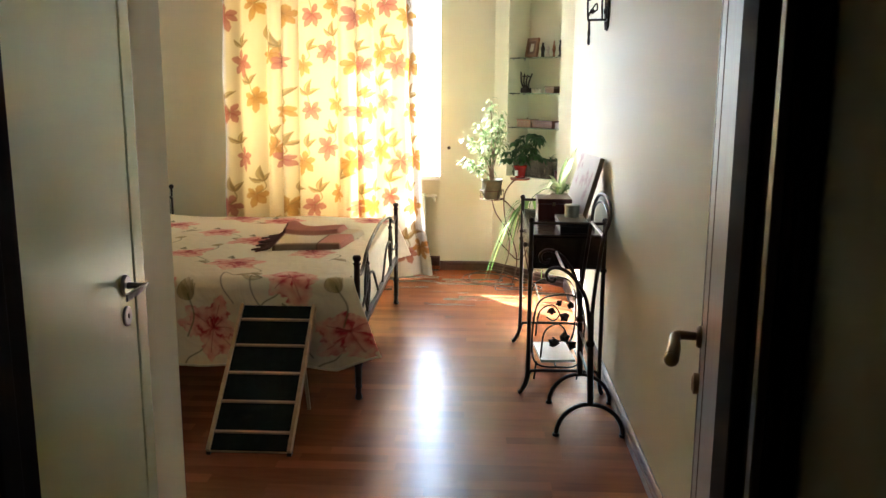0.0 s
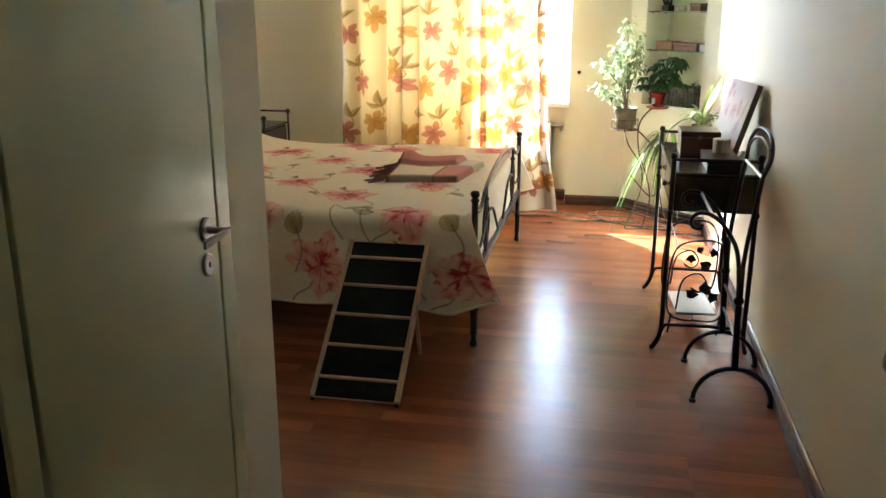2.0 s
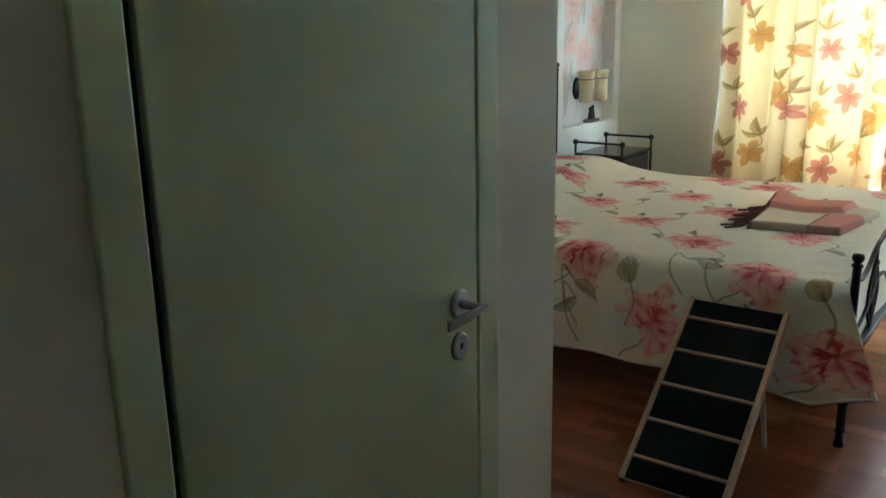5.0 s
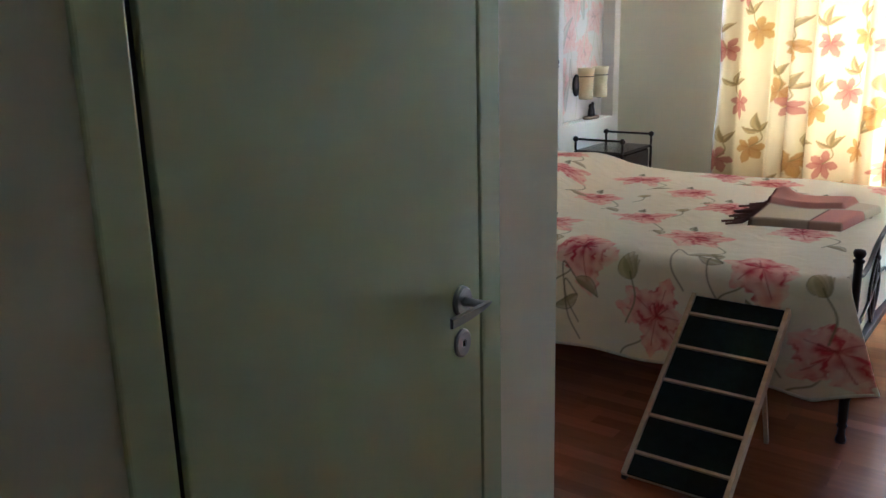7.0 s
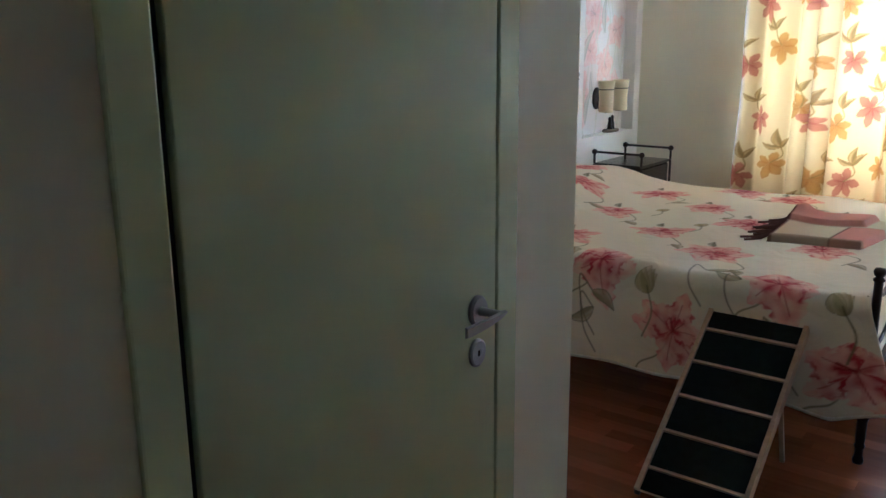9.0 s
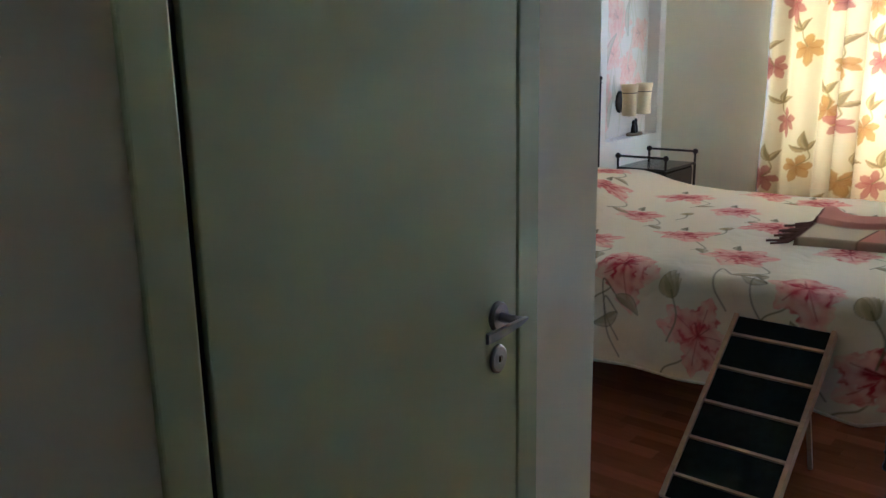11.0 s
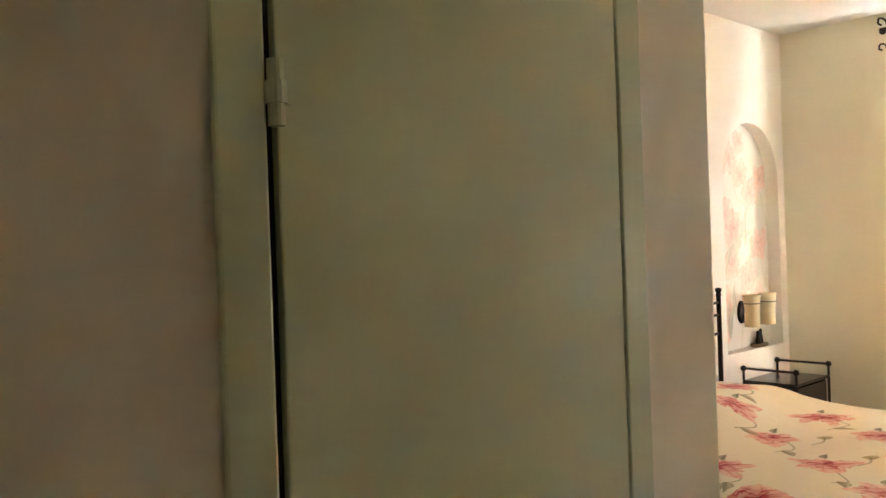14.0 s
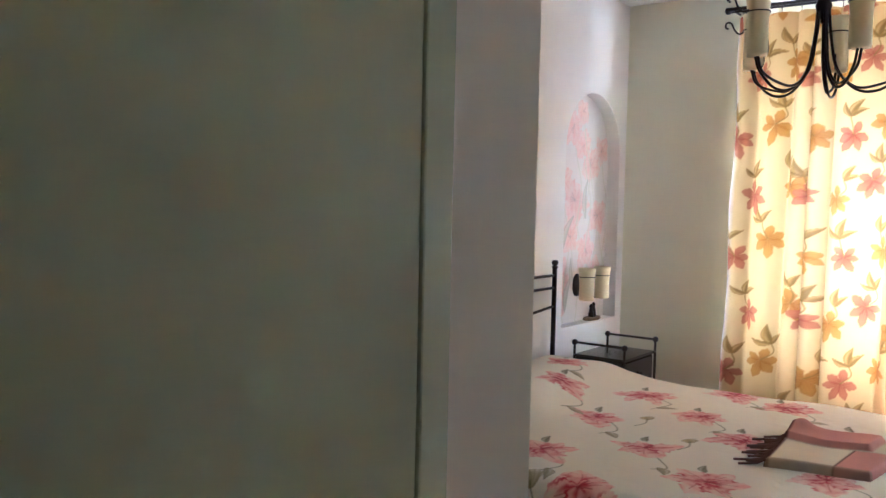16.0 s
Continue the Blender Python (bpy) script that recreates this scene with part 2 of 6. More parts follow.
def lathe(profile, n=20, at=(0, 0, 0), bm=None, m=None):
    """A turned body from (radius, height) pairs, round the z axis."""
    bm2 = bmesh.new()
    rings = []
    for r, z in profile:
        if r < 1e-5:
            rings.append([bm2.verts.new((0, 0, z))])
        else:
            rings.append([bm2.verts.new((r * math.cos(2 * math.pi * k / n), r * math.sin(2 * math.pi * k / n), z)) for k in range(n)])
    for a, b in zip(rings, rings[1:]):
        for k in range(n):
            q = [a[k % len(a)], a[(k + 1) % len(a)], b[(k + 1) % len(b)], b[k % len(b)]]
            q = list(dict.fromkeys(q))
            if len(q) > 2:
                bm2.faces.new(q)
    turned(bm2, Matrix.Translation(at) @ (m or Matrix()))
    return join(bm, bm2)


def ball(at, r, bm=None, n=12):
    return lathe([(r * math.sin(math.pi * i / 8), -r * math.cos(math.pi * i / 8)) for i in range(9)], n, at, bm)


def prism(outline, z0, z1, bm=None):
    """An upright block over a plan outline."""
    bm2 = bmesh.new()
    lo = [bm2.verts.new((x, y, z0)) for x, y in outline]
    hi = [bm2.verts.new((x, y, z1)) for x, y in outline]
    n = len(outline)
    for i in range(n):
        bm2.faces.new((lo[i], lo[(i + 1) % n], hi[(i + 1) % n], hi[i]))
    bm2.faces.new(hi)
    bm2.faces.new(lo[::-1])
    bmesh.ops.recalc_face_normals(bm2, faces=bm2.faces[:])
    return join(bm, bm2)


def niche_wall(length, height, s0, s1, z0, spring, depth, thick):
    """A wall in its own frame (s along, d into the wall, z up) with an arched niche; returns wall and niche-back meshes."""
    bm = bmesh.new()
    mid, rad, n = (s0 + s1) / 2, (s1 - s0) / 2, 20
    arch = [(mid - rad * math.cos(math.pi * i / n), spring + rad * math.sin(math.pi * i / n)) for i in range(n + 1)]
    rim = [(s0, z0)] + arch + [(s1, z0)]

    def quad(*p):
        bm.faces.new([bm.verts.new(q) for q in p])
    quad((0, 0, 0), (s0, 0, 0), (s0, 0, height), (0, 0, height))
    quad((s1, 0, 0), (length, 0, 0), (length, 0, height), (s1, 0, height))
    quad((s0, 0, 0), (s1, 0, 0), (s1, 0, z0), (s0, 0, z0))
    for (a, za), (b, zb) in zip(arch, arch[1:]):
        quad((a, 0, za), (b, 0, zb), (b, 0, height), (a, 0, height))
    for (a, za), (b, zb) in zip(rim, rim[1:]):
        quad((a, 0, za), (a, depth, za), (b, depth, zb), (b, 0, zb))
    quad((s0, 0, z0), (s1, 0, z0), (s1, depth, z0), (s0, depth, z0))
    quad((0, thick, 0), (0, thick, height), (length, thick, height), (length, thick, 0))
    quad((0, 0, 0), (0, 0, height), (0, thick, height), (0, thick, 0))
    quad((length, 0, 0), (length, thick, 0), (length, thick, height), (length, 0, height))
    quad((0, 0, height), (length, 0, height), (length, thick, height), (0, thick, height))
    bmesh.ops.remove_doubles(bm, verts=bm.verts[:], dist=1e-5)
    return bm


def grid(nu, nv, place, wrap=False):
    """A sheet of nu by nv points; place takes arrays u, v in 0..1 and returns x, y, z."""
    u, v = np.meshgrid(np.linspace(0, 1, nu), np.linspace(0, 1, nv))
    x, y, z = place(u.ravel(), v.ravel())
    verts = np.stack([x, y, z], 1)
    i = np.arange(nu * nv).reshape(nv, nu)
    faces = np.stack([i[:-1, :-1].ravel(), i[:-1, 1:].ravel(), i[1:, 1:].ravel(), i[1:, :-1].ravel()], 1)
    return verts, faces, u.ravel(), v.ravel()


def sheet(name, pieces, mat, parent=None, label="", colours=None):
    """One mesh from (verts, faces) pieces, with an optional print."""
    vs, fs, k = [], [], 0
    for v, f in pieces:
        vs.append(v)
        fs.append(f + k)
        k += len(v)
    v, f = np.concatenate(vs), np.concatenate(fs)
    me = bpy.data.meshes.new(name)
    me.from_pydata(v.tolist(), [], f.tolist())
    me.materials.append(mat)
    me.polygons.foreach_set("use_smooth", np.ones(len(f), bool))
    if colours is not None:
        a = me.color_attributes.new("print", "FLOAT_COLOR", "POINT")
        a.data.foreach_set("color", np.concatenate([colours, np.ones((len(colours), 1))], 1).astype(np.float32).ravel())
    ob = new(name, me)
    if parent:
        ob.parent = parent
    if label:
        ob["label"] = label
    return ob


# ---- floral prints ----
def dab(col, a, c):
    """Lay colour c over col with the cover a."""
    a = np.clip(a, 0, 1)[:, None]
    return col * (1 - a) + np.asarray(c) * a


def soft(x, w):
    return np.clip(x / w + 0.5, 0, 1)


def blossom(col, p, q, at, size, petals, turn, tone, heart, droop=0.0, seed=0, plump=1.0, fade=0.35):
    """A watercolour flower: pointed petals of uneven length with veins and a dark heart."""
    rng = np.random.RandomState(seed)
    x, y = p - at[0], q - at[1]
    r = np.hypot(x, y)
    near = np.where(r < size * 1.3)[0]
    if not len(near):
        return col
    x, y, r = x[near], y[near], r[near]
    c = col[near]
    for k in range(petals):
        a = turn + 2 * math.pi * k / petals + rng.uniform(-0.34, 0.34)
        long = size * rng.uniform(0.55, 1.08) * (1 + droop * max(0, -math.sin(a)))
        wide = size * plump * rng.uniform(0.22, 0.40)
        s = x * math.cos(a) + y * math.sin(a)
        t = -x * math.sin(a) + y * math.cos(a)
        f = np.clip(s / long, 0, 1)
        edge = wide * np.sqrt(np.clip(np.sin(math.pi * f ** 0.8), 0, 1)) * (1 + 0.12 * np.sin(23 * f + k))
        cover = soft(edge - np.abs(t), size * 0.05) * (s > 0) * (f < 1)
        shade = np.clip(0.25 + 0.75 * (np.abs(t) / (edge + 1e-4)) + 0.25 * np.sin(9 * f + 2 * k), 0, 1)[:, None]
        paint = np.asarray(heart) * (1 - shade) + np.asarray(tone) * shade
        paint = paint + fade * (f * shade[:, 0])[:, None] * (c - paint)
        wash = 0.5 + 0.5 * np.sin(31 * t / size + 5 * k) * np.sin(17 * s / size + 3 * k)
        cov = np.clip(cover * (0.97 - 0.32 * f * wash - 0.12 * (k % 2)), 0, 1)[:, None]
        c = c * (1 - cov) + paint * cov
        vein = soft(size * 0.018 - np.abs(t), size * 0.02) * (f > 0.05) * (f < 0.75)
        c = dab(c, 0.5 * vein, np.asarray(heart) * 0.75)
    c = dab(c, soft(size * 0.09 - r, size * 0.06), np.asarray(heart) * 0.5)
    col[near] = c
    return col


def lily(col, p, q, at, size, petals, turn, tone, heart, droop=0.0, seed=0, slim=0.24, gaps=0.5, blunt=0.62):
    """A brushed lily: long curved petals laid as streaks, crimson at the throat, with the cloth showing between strokes."""
    rng = np.random.RandomState(seed)
    x, y = p - at[0], q - at[1]
    r = np.hypot(x, y)
    near = np.where(r < size * 1.6)[0]
    if not len(near):
        return col
    x, y, r = x[near], y[near], r[near]
    c = col[near]
    tone, heart = np.asarray(tone), np.asarray(heart)
    for k in rng.permutation(petals):
        a = turn + 2 * math.pi * k / petals + rng.uniform(-0.3, 0.3)
        long = size * rng.uniform(0.62, 1.1) * (1 + droop * max(0, -math.sin(a)))
        wide = size * slim * rng.uniform(0.75, 1.25)
        curl = rng.uniform(-0.28, 0.28) * size
        s = x * math.cos(a) + y * math.sin(a)
        t = -x * math.sin(a) + y * math.cos(a)
        f = np.clip(s / long, 0, 1)
        t = t - curl * f * f
        edge = wide * np.sin(math.pi * np.clip(f, 0.02, 1) ** blunt) ** 0.85 * (1 + 0.16 * np.sin(17 * f + 5 * k) + 0.10 * np.sin(41 * f + k))
        tn = t / (np.abs(edge) + 1e-5)
        cover = soft(edge - np.abs(t), size * 0.035) * (s > 0) * (f < 1)
        streak = 0.5 + 0.5 * np.sin(tn * rng.uniform(5.5, 8.5) + 2.2 * f + rng.uniform(0, 6))
        blot = np.sin(9.0 * x / size + 1.4 * np.sin(7 * y / size + k)) * np.sin(8.0 * y / size + 1.7 * np.sin(6 * x / size + 2 * k))
        ruby = np.clip(1.15 - 1.75 * f + 0.45 * blot, 0, 1) * (0.30 + 0.70 * streak)
        ruby = np.clip(ruby + 0.55 * (np.abs(tn) > 0.72) * (blot > -0.1) * (1 - 0.5 * f), 0, 1)
        paint = tone * (1 - ruby)[:, None] + heart * ruby[:, None]
        paint = paint + (0.55 * f * np.clip(0.5 - blot, 0, 1))[:, None] * (np.array([0.88, 0.72, 0.62]) - paint)
        cov = np.clip(cover * (1 - gaps * np.clip(0.65 * streak - 0.6 * blot, 0, 1) * np.clip(1.6 * f - 0.2, 0, 1)), 0, 1)[:, None]
        c = c * (1 - cov) + paint * cov
        vein = soft(size * 0.014 - np.abs(t), size * 0.018) * (f > 0.06) * (f < 0.7)
        c = dab(c, 0.65 * vein, heart * 0.8)
    for k in range(5):
        a = turn + 0.4 + rng.uniform(-0.9, 0.9)
        s, t = x * math.cos(a) + y * math.sin(a), -x * math.sin(a) + y * math.cos(a)
        c = dab(c, 0.8 * soft(size * 0.012 - np.abs(t), size * 0.012) * (s > 0) * (s < size * 0.34), heart * 0.55)
    c = dab(c, 0.85 * soft(size * 0.06 - r, size * 0.06), heart * 0.6)
    col[near] = c
    return col


def voile_flower(col, p, q, at, size, turn, tone, heart, seed=0):
    """A flat dyed flower: six separate pointed petals, longer downwards, with darker edges and throat."""
    rng = np.random.RandomState(seed)
    x, y = (p - at[0]) * 1.2, q - at[1]
    near = np.where(np.hypot(x, y) < size * 1.5)[0]
    if not len(near):
        return col
    x, y = x[near], y[near]
    c = col[near]
    tone, heart = np.asarray(tone), np.asarray(heart)
    for k in range(6):
        a = turn - math.pi / 2 + (0, 0.85, -0.85, 1.75, -1.75, math.pi)[k] + rng.uniform(-0.15, 0.15)
        long = size * ((1.15, 1.0, 1.0, 0.85, 0.85, 0.8)[k]) * rng.uniform(0.88, 1.1)
        wide = size * 0.225 * rng.uniform(0.85, 1.2)
        s, t = x * math.cos(a) + y * math.sin(a), -x * math.sin(a) + y * math.cos(a)
        f = np.clip(s / long, 0, 1)
        t = t - rng.uniform(-0.15, 0.15) * size * f * f
        edge = wide * np.sin(math.pi * f ** 1.25) ** 0.8 * (1 + 0.08 * np.sin(19 * f + k))
        cover = soft(edge - np.abs(t), size * 0.05) * (s > 0) * (f < 1)
        rim = np.clip(np.abs(t) / (edge + 1e-4), 0, 1)
        dark = np.clip(0.75 - 1.1 * f, 0, 1) + 0.35 * rim ** 4 + 0.2 * np.sin(60 * t / size + k) * (1 - f)
        dark = np.clip(dark, 0, 1)[:, None]
        c = c * (1 - 0.86 * cover[:, None]) + 0.86 * cover[:, None] * (tone * (1 - dark) + heart * dark)
    col[near] = c
    return col


def leaf_print(col, p, q, at, size, turn, tone, slim=0.26, fill=0.7, line=0.5):
    x, y = p - at[0], q - at[1]
    near = np.where(np.hypot(x, y) < size * 1.1)[0]
    if not len(near):
        return col
    x, y = x[near], y[near]
    s, t = x * math.cos(turn) + y * math.sin(turn), -x * math.sin(turn) + y * math.cos(turn)
    f = np.clip(s / size, 0, 1)
    t = t - 0.12 * size * np.sin(math.pi * f)
    edge = slim * size * np.sin(math.pi * f ** 0.75)
    cover = soft(edge - np.abs(t), size * 0.05) * (s > 0) * (f < 1)
    brush = 0.5 + 0.5 * np.sin(34 * t / size + 6 * f + 9 * at[0])
    c = dab(col[near], cover * fill * (0.75 + 0.4 * brush), np.asarray(tone))
    c = dab(c, 0.85 * fill * cover * soft(-t, 0.1 * size), np.asarray(tone) * 0.66)
    c = dab(c, 0.7 * soft(0.018 * size - np.abs(np.abs(t) - edge), 0.03 * size) * (s > 0) * (f < 1), np.asarray(tone) * line)
    col[near] = c
    return col


def stem_print(col, p, q, pts, w, tone):
    pts = bend([(a, b, 0) for a, b in pts], 8)
    lo = [min(v[i] for v in pts) - 0.05 for i in (0, 1)]
    hi = [max(v[i] for v in pts) + 0.05 for i in (0, 1)]
    near = np.where((p > lo[0]) & (p < hi[0]) & (q > lo[1]) & (q < hi[1]))[0]
    if not len(near):
        return col
    x, y = p[near], q[near]
    d = np.full(len(near), 9.0)
    for a, b in zip(pts, pts[1:]):
        ex, ey = b.x - a.x, b.y - a.y
        t = np.clip(((x - a.x) * ex + (y - a.y) * ey) / (ex * ex + ey * ey + 1e-9), 0, 1)
        d = np.minimum(d, np.hypot(x - a.x - t * ex, y - a.y - t * ey))
    col[near] = dab(col[near], 0.75 * soft(w - d, w), tone)
    return col


# ---- the room ----
CEIL = 2.95
FAR, LEFT_N, RIGHT, HEAD, BOX, BOX_Y, ENTRY = 3.0, 2.74, 1.24, -2.17, -0.287, -1.582, -2.97


def setting(name, bm, mat, label, category, smooth=False):
    return tagged(part(name, bm, mat, smooth=smooth), label, category, kind="structure")


floor = setting("floor", box(-2.6, 1.5, -5.4, 3.5, -0.12, -0.0145), JOINT, "dark joints and screed under the lacquered parquet floor", "floor")
setting("ceiling", box(-2.6, 1.5, -3.12, 3.5, CEIL, CEIL + 0.15), CEILING, "plain white painted bedroom ceiling", "ceiling")
setting("ceiling_hall", box(-2.6, 1.5, -5.4, -3.12, 2.6, 2.75), CEILING, "plain white painted hall ceiling", "ceiling")
setting("wall_east", box(RIGHT, RIGHT + 0.16, -3.12, 2.42, 0, CEIL), WALL, "cream painted wall with a dark baseboard", "wall")
# north wall: left pier, below the sill, above the window, right pier
WX0, WX1, SILL, WTOP = -1.32, 0.25, 0.785, 2.5
setting("wall_north", box(-2.6, WX0, LEFT_N, 3.48, 0, CEIL), WALL, "pale cream wall beside the curtained window", "wall")
setting("wall_north_apron", box(WX0, WX1, 3.2, 3.48, 0, SILL - 0.04), WALL, "shaded wall under the window sill", "wall")
setting("wall_north_lintel", box(WX0, WX1, 3.2, 3.48, WTOP, CEIL), WALL, "wall above the window", "wall")
setting("wall_north_pier", prism([(WX1, FAR), (0.68, FAR), (1.0, 3.48), (WX1, 3.48)], 0, CEIL), WALL, "pale cream pier at the side of the window", "wall")
NICHE_A, NICHE_B = Vector((0.68, 3.0, 0)), Vector((1.24, 2.42, 0))
nd = (NICHE_B - NICHE_A).normalized()
NLEN = (NICHE_B - NICHE_A).length
NICHE_M = Matrix(((nd.x, -nd.y, 0, NICHE_A.x), (nd.y, nd.x, 0, NICHE_A.y), (0, 0, 1, 0), (0, 0, 0, 1)))
bm = niche_wall(NLEN, CEIL, 0.15, 0.685, 0.80, 2.10, 0.24, 0.3)
setting("wall_corner", turned(bm, NICHE_M), WALL, "cream corner wall with an arched shelf niche", "wall")
setting("wall_corner_niche_back", turned(box(0.10, 0.74, 0.24, 0.28, 0.75, 2.5), NICHE_M), WALL, "cream plaster back of the shelf niche", "wall")
# head wall with its arched niche: s runs along +y
MS0, MS1, MZ0, MSPR, MDEP = 1.90, 2.65, 0.825, 1.935, 0.09
HEAD_M = Matrix(((0, -1, 0, HEAD), (1, 0, 0, BOX_Y - 0.1), (0, 0, 1, 0), (0, 0, 0, 1)))
bm = niche_wall(LEFT_N - BOX_Y + 0.1, CEIL, MS0 - BOX_Y + 0.1, MS1 - BOX_Y + 0.1, MZ0, MSPR, MDEP, 0.3)
setting("wall_west", turned(bm, HEAD_M), WHITE_WALL, "white head wall with an arched painted niche", "wall")
# closet box
DY0, DY1, DTOP = -2.497, -1.864, 2.03
setting("wall_closet", prism([(-2.5, BOX_Y), (BOX, BOX_Y), (BOX, DY1 + 0.062), (BOX - 0.12, DY1 + 0.062), (BOX - 0.12, BOX_Y - 0.12), (-2.5, BOX_Y - 0.12)], 0, CEIL), CLOSET_WALL, "warm white corner of the closet wall", "wall")
setting("wall_closet_side", box(BOX - 0.12, BOX, ENTRY, DY0 - 0.07, 0, CEIL), SHADED_ENTRY_WALL, "ochre wall beside the closet door, coloured darker for the entry shade", "wall")
setting("wall_closet_lintel", box(BOX - 0.12, BOX, DY0 - 0.07, DY1 + 0.062, DTOP + 0.065, CEIL), CLOSET_WALL, "warm white wall over the closet door", "wall")
setting("wall_closet_back", box(-1.4, -1.3, -3.12, BOX_Y - 0.12, 0, CEIL), CLOSET_WALL, "plain wall inside the closet", "wall")
# entrance wall and hall
OX0, OX1 = 0.058, 0.845
setting("wall_south_left", box(-2.6, OX0 - 0.03, -3.12, ENTRY, 0, CEIL), CLOSET_WALL, "plain wall beside the room's entrance", "wall")
setting("wall_south_right", box(OX1 + 0.03, RIGHT, -3.12, ENTRY, 0, CEIL), CLOSET_WALL, "plain wall behind the open door", "wall")
setting("wall_south_lintel", box(OX0 - 0.03, OX1 + 0.03, -3.12, ENTRY, 2.09, CEIL), CLOSET_WALL, "wall over the room's entrance", "wall")
setting("wall_hall_east", box(0.874, 1.1, -5.4, -3.12, 0, 2.6), HALL_WALL, "dim ochre hall wall", "wall")
setting("wall_hall_west", box(-1.1, -0.95, -5.4, -3.12, 0, 2.6), HALL_WALL, "dim ochre hall wall", "wall")
setting("wall_hall_south", box(-1.1, 1.1, -5.5, -5.35, 0, 2.6), HALL_WALL, "dim ochre end wall of the hall", "wall")


def skirting(name, a, b, h=0.075, t=0.02):
    """A moulded baseboard from a to b; the room lies to the right of the way."""
    a, b = Vector((*a, 0)), Vector((*b, 0))
    d = (b - a).normalized()
    n = Vector((d.y, -d.x, 0))
    prof = [(0, -0.0), (t, 0.0), (t, 0.035), (t * 0.8, 0.04), (t * 0.8, h * 0.8), (t * 0.45, h * 0.93), (0.003, h), (0, h)]
    bm = bmesh.new()
    r = [[bm.verts.new(p + n * o + Vector((0, 0, z))) for o, z in prof] for p in (a, b)]
    for i in range(len(prof) - 1):
        bm.faces.new((r[0][i], r[0][i + 1], r[1][i + 1], r[1][i]))
    bm.faces.new(r[0])
    bm.faces.new(r[1][::-1])
    bmesh.ops.recalc_face_normals(bm, faces=bm.faces[:])
    return tagged(part(name, bm, BASE_WOOD), "dark brown moulded wooden baseboard", "baseboard", kind="structure")


skirting("baseboard_1", (1.237, 2.42), (1.237, -2.9))
skirting("baseboard_2", (0.68, 2.997), (1.238, 2.419))
skirting("baseboard_3", (WX1 + 0.002, 2.997), (0.68, 2.997))
skirting("baseboard_4", (WX0, 3.197), (WX1, 3.197))
skirting("baseboard_5", (HEAD, 2.697), (WX0, 2.697))

# window
win = tagged(new("window_1"), "white framed window, blown out by the sun, behind a curtain", "window", kind="structure")
bm = box(WX0, WX1, 3.36, 3.43, SILL, SILL + 0.07, 0.006)
bm = box(WX0, WX1, 3.36, 3.43, WTOP - 0.07, WTOP, 0.006, bm)
bm = box(WX0, WX0 + 0.07, 3.36, 3.43, SILL + 0.07, WTOP - 0.07, 0.006, bm)
bm = box(WX1 - 0.05, WX1, 3.36, 3.43, SILL + 0.07, WTOP - 0.07, 0.006, bm)
bm = box(-0.87, -0.77, 3.355, 3.435, SILL + 0.07, WTOP - 0.07, 0.008, bm)
part("window_frame", bm, WHITE_WOOD, win)
for x0, x1 in ((WX0 + 0.07, -0.87), (-0.77, WX1 - 0.05)):
    p = part("pane", box(x0, x1, 3.392, 3.398, SILL + 0.07, WTOP - 0.07), GLASS, win)
    p.visible_shadow = False
setting("window_sill", box(WX0 - 0.0, WX1 - 0.001, 2.985, 3.36, SILL - 0.04, SILL - 0.002, 0.008), WHITE_WOOD, "white lacquered window sill over the radiator", "window sill")

# radiator under the sill
rad = thing("radiator", "white panel radiator with a thermostat valve under the window sill", "radiator", (-0.38, 3.11, 0))
for k in range(13):
    x = -0.56 + k * 0.0855
    bm = box(x - 0.038, x + 0.038, -0.035, 0.045, 0.12, 0.62, 0.012)
    bm = box(x - 0.012, x + 0.012, -0.05, -0.03, 0.14, 0.60, 0.004, bm)
    part("radiator_fin", bm, WHITE_METAL, rad, smooth=False)
part("radiator_pipe", rod([(0.5, 0, 0.60), (0.57, 0, 0.60), (0.575, 0.02, 0.58), (0.575, 0.085, 0.55)], 0.011), WHITE_METAL, rad)
part("radiator_valve", lathe([(0, 0), (0.018, 0), (0.018, 0.02), (0.014, 0.025), (0.014, 0.045), (0, 0.046)], 14, (0.555, 0, 0.60), m=Matrix.Rotation(radians(90), 4, "Y")), WHITE_METAL, rad)
part("radiator_foot", rod([(0.45, 0, 0.13), (0.45, 0, 0.0)], 0.01), WHITE_METAL, rad)
part("radiator_foot", rod([(-0.45, 0, 0.13), (-0.45, 0, 0.0)], 0.01), WHITE_METAL, rad)

# ---- closet door ----
door = tagged(new("door_1"), "closed pale green-white flush closet door with a satin lever handle", "door", kind="structure")
leaf = part("door_leaf", box(BOX - 0.045, BOX + 0.006, DY0 + 0.004, DY1 - 0.0035, 0.008, DTOP - 0.004, 0.0025), DOOR_PAINT, door)
bm = box(BOX - 0.12, BOX + 0.008, DY1, DY1 + 0.062, 0, DTOP, 0.004)
part("door_jamb", bm, DOOR_PAINT, door)
bm = box(BOX - 0.12, BOX + 0.008, DY0 - 0.072, DY0 - 0.010, 0, DTOP, 0.004)
part("door_jamb", bm, DOOR_PAINT, door)
part("door_head", box(BOX - 0.12, BOX + 0.008, DY0 - 0.072, DY1 + 0.062, DTOP, DTOP + 0.063, 0.004), DOOR_PAINT, door)
RUBBER = material("black_rubber_seal", (0.012, 0.012, 0.011), 0.8, vary=0.1, spec=0.15)
part("door_seal", box(BOX - 0.044, BOX - 0.006, DY0 - 0.0098, DY0 + 0.0035, 0.009, DTOP - 0.004), RUBBER, door, "black rubber seal in the hinge gap")
